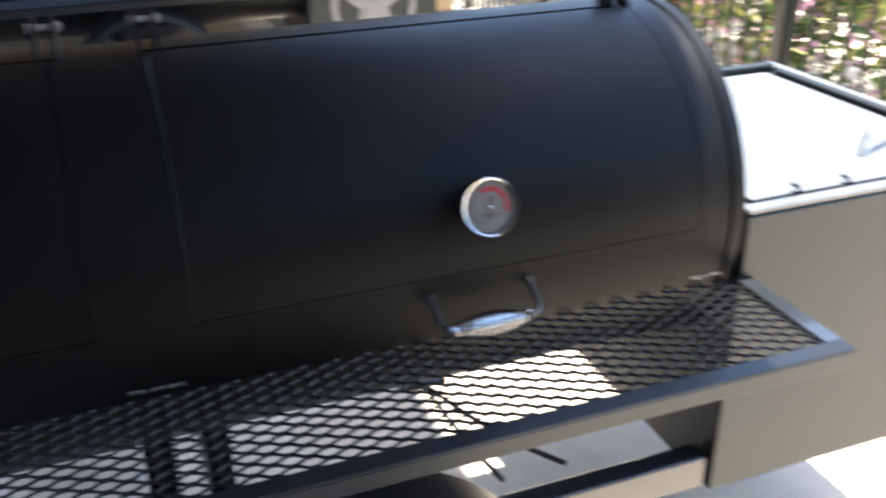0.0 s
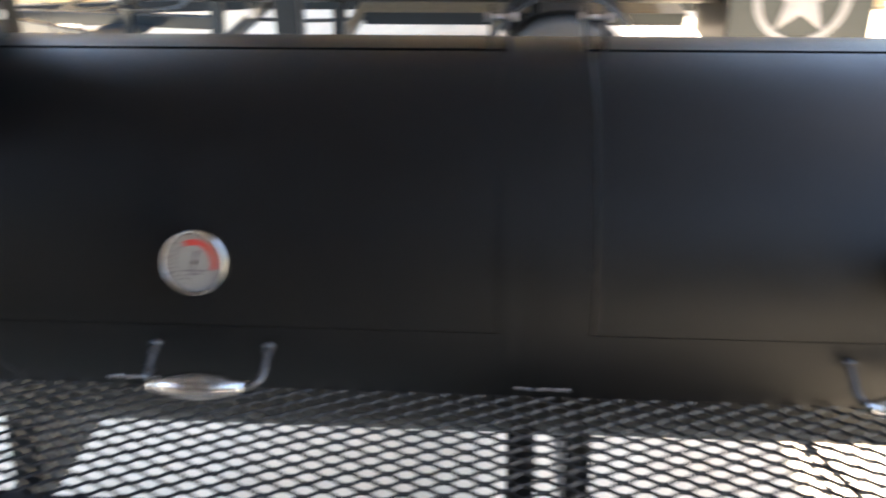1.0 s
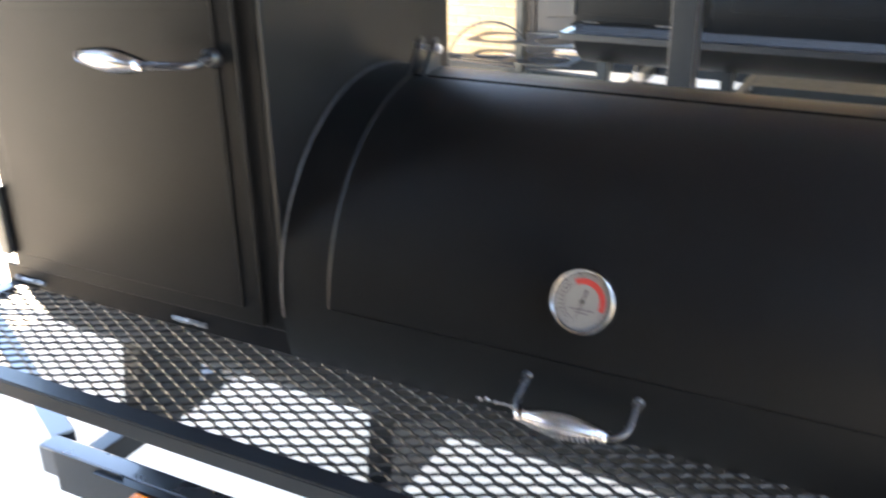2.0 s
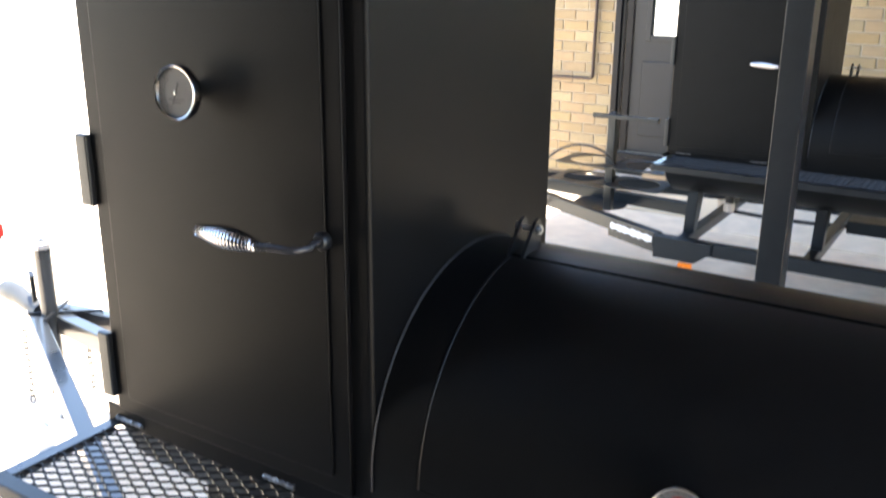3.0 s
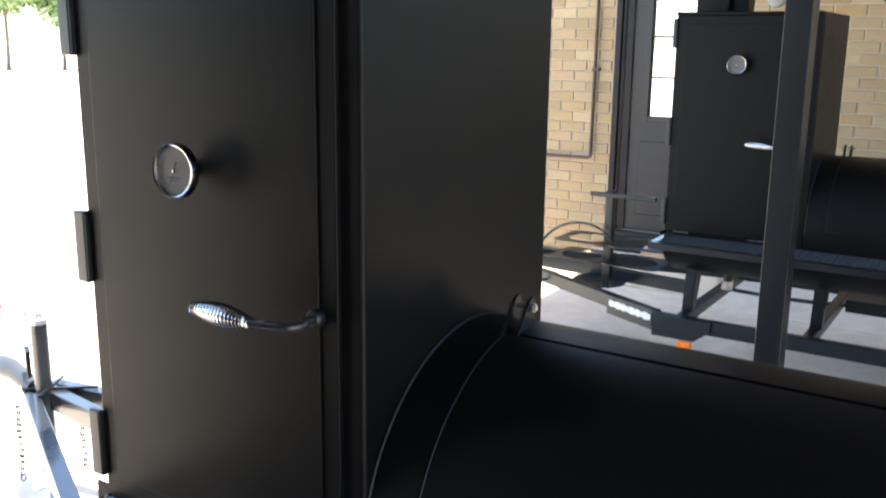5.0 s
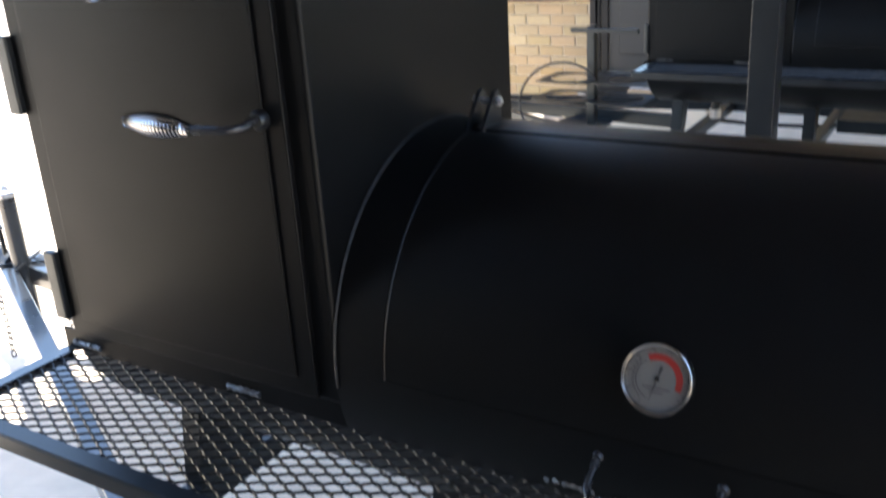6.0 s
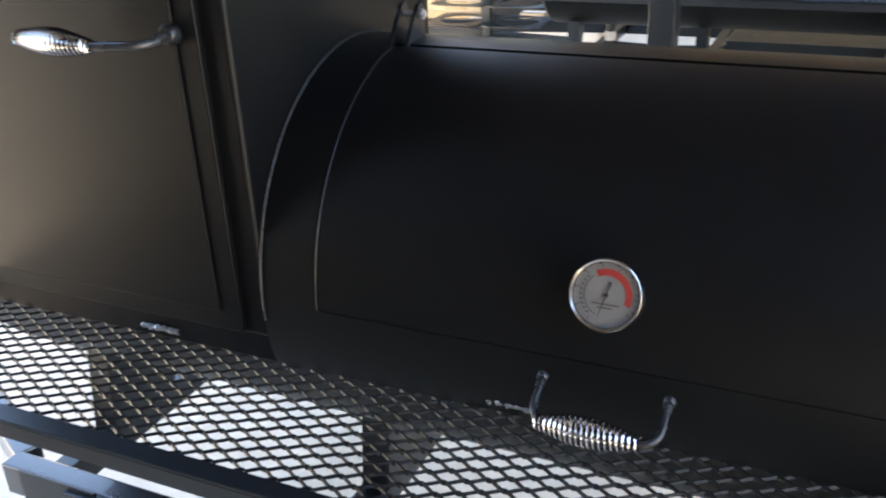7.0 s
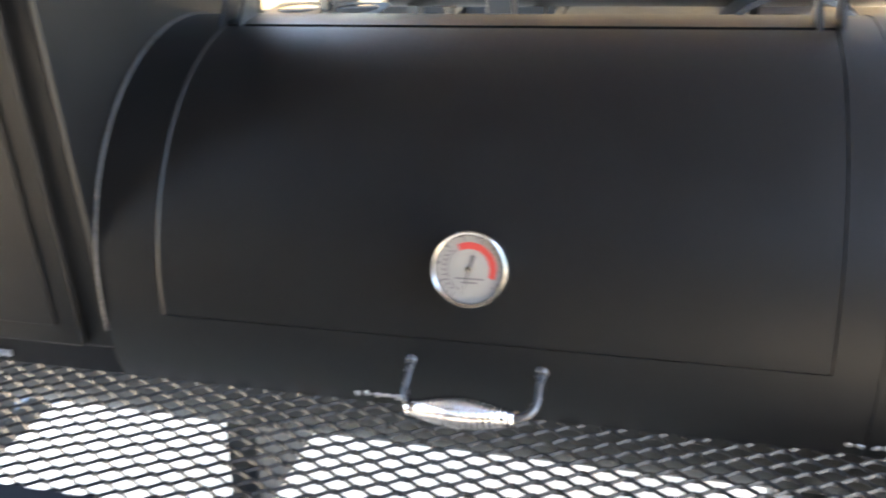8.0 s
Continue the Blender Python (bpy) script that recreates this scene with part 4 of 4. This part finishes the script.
def wall_fittings():
    y = WALL_Y
    bm = bmesh.new()
    tube(bm, [(-2.06, y - 0.03, 2.74), (-2.075, y - 0.03, 0.95), (-2.08, y - 0.03, 0.925), (-2.1, y - 0.03, 0.915), (-3.2, y - 0.03, 0.90)], 0.013, 12)
    o = tagged(part("conduit_pipe", bm, PIPE, None, "", True), "thin brown conduit pipe bent along the brick wall", "pipe")
    for z in (2.5, 1.6):
        bm = boxes((-2.09, -2.03, y - 0.045, y - 0.001, z - 0.012, z + 0.012), bevel=0.003)
        part("pipe_clip", bm, PIPE, o)
    bm = bmesh.new()
    lathe(bm, [(0.0, 0.03), (0.05, 0.03), (0.062, 0.02), (0.065, 0.0)], face_matrix((-0.763, y - 0.002, 2.11), (0, -1, 0)), 28)
    tagged(part("wall_outlet_cover", bm, PALE, None, "", True), "round grey outlet cover on the brick wall", "outlet")
    bm = boxes((-6.5, DX0 - 0.01, y - 0.03, y - 0.001, 0.0, 0.14), bevel=0.004)
    tagged(part("baseboard", bm, TRIMDARK), "dark strip along the foot of the brick wall", "trim", kind="structure")
    bm = bmesh.new()
    prof = [(y - 0.55, -0.01), (y - 0.55, 0.012), (y - 0.004, 0.135), (y - 0.004, -0.01)]
    a = [bm.verts.new((DX1 + 0.104, p, q)) for p, q in prof]
    b = [bm.verts.new((3.6, p, q)) for p, q in prof]
    bm.faces.new(a)
    bm.faces.new(b[::-1])
    for i in range(4):
        bm.faces.new((a[i], a[(i + 1) % 4], b[(i + 1) % 4], b[i]))
    tagged(part("pavement_apron", bm, CONC), "sloping concrete apron along the brick wall", "pavement", kind="structure")
    bm = boxes((DX0 - 0.1, DX1 + 0.1, y - 0.32, y - 0.002, 0.0, 0.2), bevel=0.012)
    tagged(part("door_step", bm, CONC), "low concrete step below the house door", "step", kind="structure")
    bm = boxes((DX0, DX1, y - 0.05, y - 0.001, 0.2, DZ0), bevel=0.008)
    tagged(part("door_sill", bm, TRIMDARK), "dark sill below the house door", "sill", kind="structure")


PALE = mat("grey_outlet_metal", (0.22, 0.22, 0.21), 0.45, 0, 30, 0.06)
cardboard_box()
hose_end()
stones()
wall_fittings()


# ---- garden ----
def leaf_cloud(n, centre, size, leaf, rng, hollow=0.45):
    verts, faces = [], []
    for _ in range(n):
        while True:
            p = Vector((rng.uniform(-1, 1), rng.uniform(-1, 1), rng.uniform(-1, 1)))
            d = p.length
            if hollow < d + 0.35 * noise.noise(p * 2.3 + Vector(centre)) < 1.0:
                break
        p = Vector((p.x * size[0], p.y * size[1], p.z * size[2])) + Vector(centre)
        u = Vector((rng.gauss(0, 1), rng.gauss(0, 1), rng.gauss(0, 0.6))).normalized()
        w = u.orthogonal().normalized()
        w = (w * math.cos(rng.uniform(0, 6.28)) + u.cross(w) * math.sin(rng.uniform(0, 6.28))).normalized()
        s = leaf * rng.uniform(0.6, 1.3)
        i = len(verts)
        verts += [p - u * s, p + w * s * 0.42, p + u * s, p - w * s * 0.42]
        faces.append((i, i + 1, i + 2, i + 3))
    return verts, faces


def cloud_part(name, material, parent, data, label):
    me = bpy.data.meshes.new(name)
    me.from_pydata(*[data[0], [], data[1]])
    me.materials.append(material)
    o = new(name, me)
    o.parent = parent
    o["label"] = label
    o["kind"] = "stuff"


def shrub(x, y, h, rng):
    root = thing("flowering_shrub", "sunlit flowering shrub with pink blossom behind the fence", "shrub", "shrubs behind the fence", at=(x, y, 0))
    bm = bmesh.new()
    for k in range(6):
        a = rng.uniform(0, 6.28)
        tube(bm, [(0.05 * math.cos(a), 0.05 * math.sin(a), 0), (0.2 * math.cos(a), 0.2 * math.sin(a), h * 0.4), (0.5 * math.cos(a), 0.5 * math.sin(a), h * 0.8)], [0.025, 0.016, 0.006], 6)
    part("stem", bm, BARK, root, "", True)
    cloud_part("foliage", LEAF, root, leaf_cloud(1100, (0, 0, h * 0.52), (0.7, 0.7, h * 0.52), 0.055, rng, 0.3), "small green leaves")
    cloud_part("young_foliage", LEAFY, root, leaf_cloud(800, (0, 0, h * 0.56), (0.78, 0.78, h * 0.52), 0.05, rng, 0.4), "yellow-green leaves")
    cloud_part("blossom", PINK, root, leaf_cloud(700, (0, 0, h * 0.55), (0.8, 0.8, h * 0.52), 0.045, rng, 0.55), "pink blossom")


def garden_fence():
    root = thing("garden_fence", "dark green iron picket fence beside the yard", "fence", at=(4.0, 0, 0))
    pick = bmesh.new()
    box(pick, -0.009, 0.009, -0.009, 0.009, 0.03, 1.55, 0.002, 1)
    pm = mesh_of("picket", pick, FENCE)
    y = 0.2
    while y < 9.0:
        o = new("picket", pm)
        o.parent = root
        o.location = (0, y, 0)
        y += 0.115
    post = bmesh.new()
    box(post, -0.035, 0.035, -0.035, 0.035, 0.0, 2.0, 0.006, 1)
    qm = mesh_of("fence_post", post, FENCE)
    for y in (0.1, 2.0, 3.75, 4.05, 6.0, 9.05):
        o = new("fence_post", qm)
        o.parent = root
        o.location = (0, y, 0)
    for z in (0.2, 1.35):
        bm = boxes((-0.014, 0.014, 0.1, 9.05, z, z + 0.035))
        part("fence_rail", bm, FENCE, root)


def tree(x, y, h, girth, rng):
    root = thing("tree", "broad leafy green tree beyond the sunlit yard", "tree", "distant trees", at=(x, y, 0))
    bm = bmesh.new()
    tube(bm, [(0, 0, 0), (0.06, 0.03, h * 0.2), (0.0, 0.05, h * 0.45), (0.05, 0, h * 0.75)], [girth, girth * 0.73, girth * 0.5, girth * 0.17], 12)
    for k in range(7):
        a = k * 0.9 + rng.uniform(-0.3, 0.3)
        z = h * (0.32 + 0.05 * k)
        tube(bm, [(0, 0, z), (0.9 * math.cos(a), 0.9 * math.sin(a), z + 0.6), (2.0 * math.cos(a), 2.0 * math.sin(a), z + 1.1)], [girth * 0.33, girth * 0.2, girth * 0.07], 8)
    part("trunk", bm, BARK, root, "", True)
    verts, faces = [], []
    for k in range(11):
        a = rng.uniform(0, 6.28)
        r = rng.uniform(0.4, 2.2)
        v, f = leaf_cloud(520, (r * math.cos(a), r * math.sin(a), h * rng.uniform(0.4, 0.92)), (1.3, 1.3, 0.9), 0.16, rng, 0.2)
        o = len(verts)
        verts += v
        faces += [tuple(i + o for i in q) for q in f]
    cloud_part("crown", SUNLITLEAF, root, (verts, faces), "uneven leafy crown")


garden_fence()
rng_g = random.Random(31)
for k in range(13):
    shrub(4.75 + 0.45 * (k % 2), 0.3 + 0.62 * k, 1.7 + 0.5 * rng_g.random(), rng_g)
for tx, ty, th, girth in ((-52, 27, 8, 0.12), (-50, 30.5, 9, 0.13), (-49, 33.5, 8, 0.12), (-47, 37, 9, 0.13), (-54, 23, 8.5, 0.12), (-58, 29, 10, 0.14), (-57, 33, 10, 0.14), (-26, 3, 8, 0.3), (13, 12, 8, 0.3), (12, 4, 7, 0.3)):
    tree(tx, ty, th, girth, rng_g)
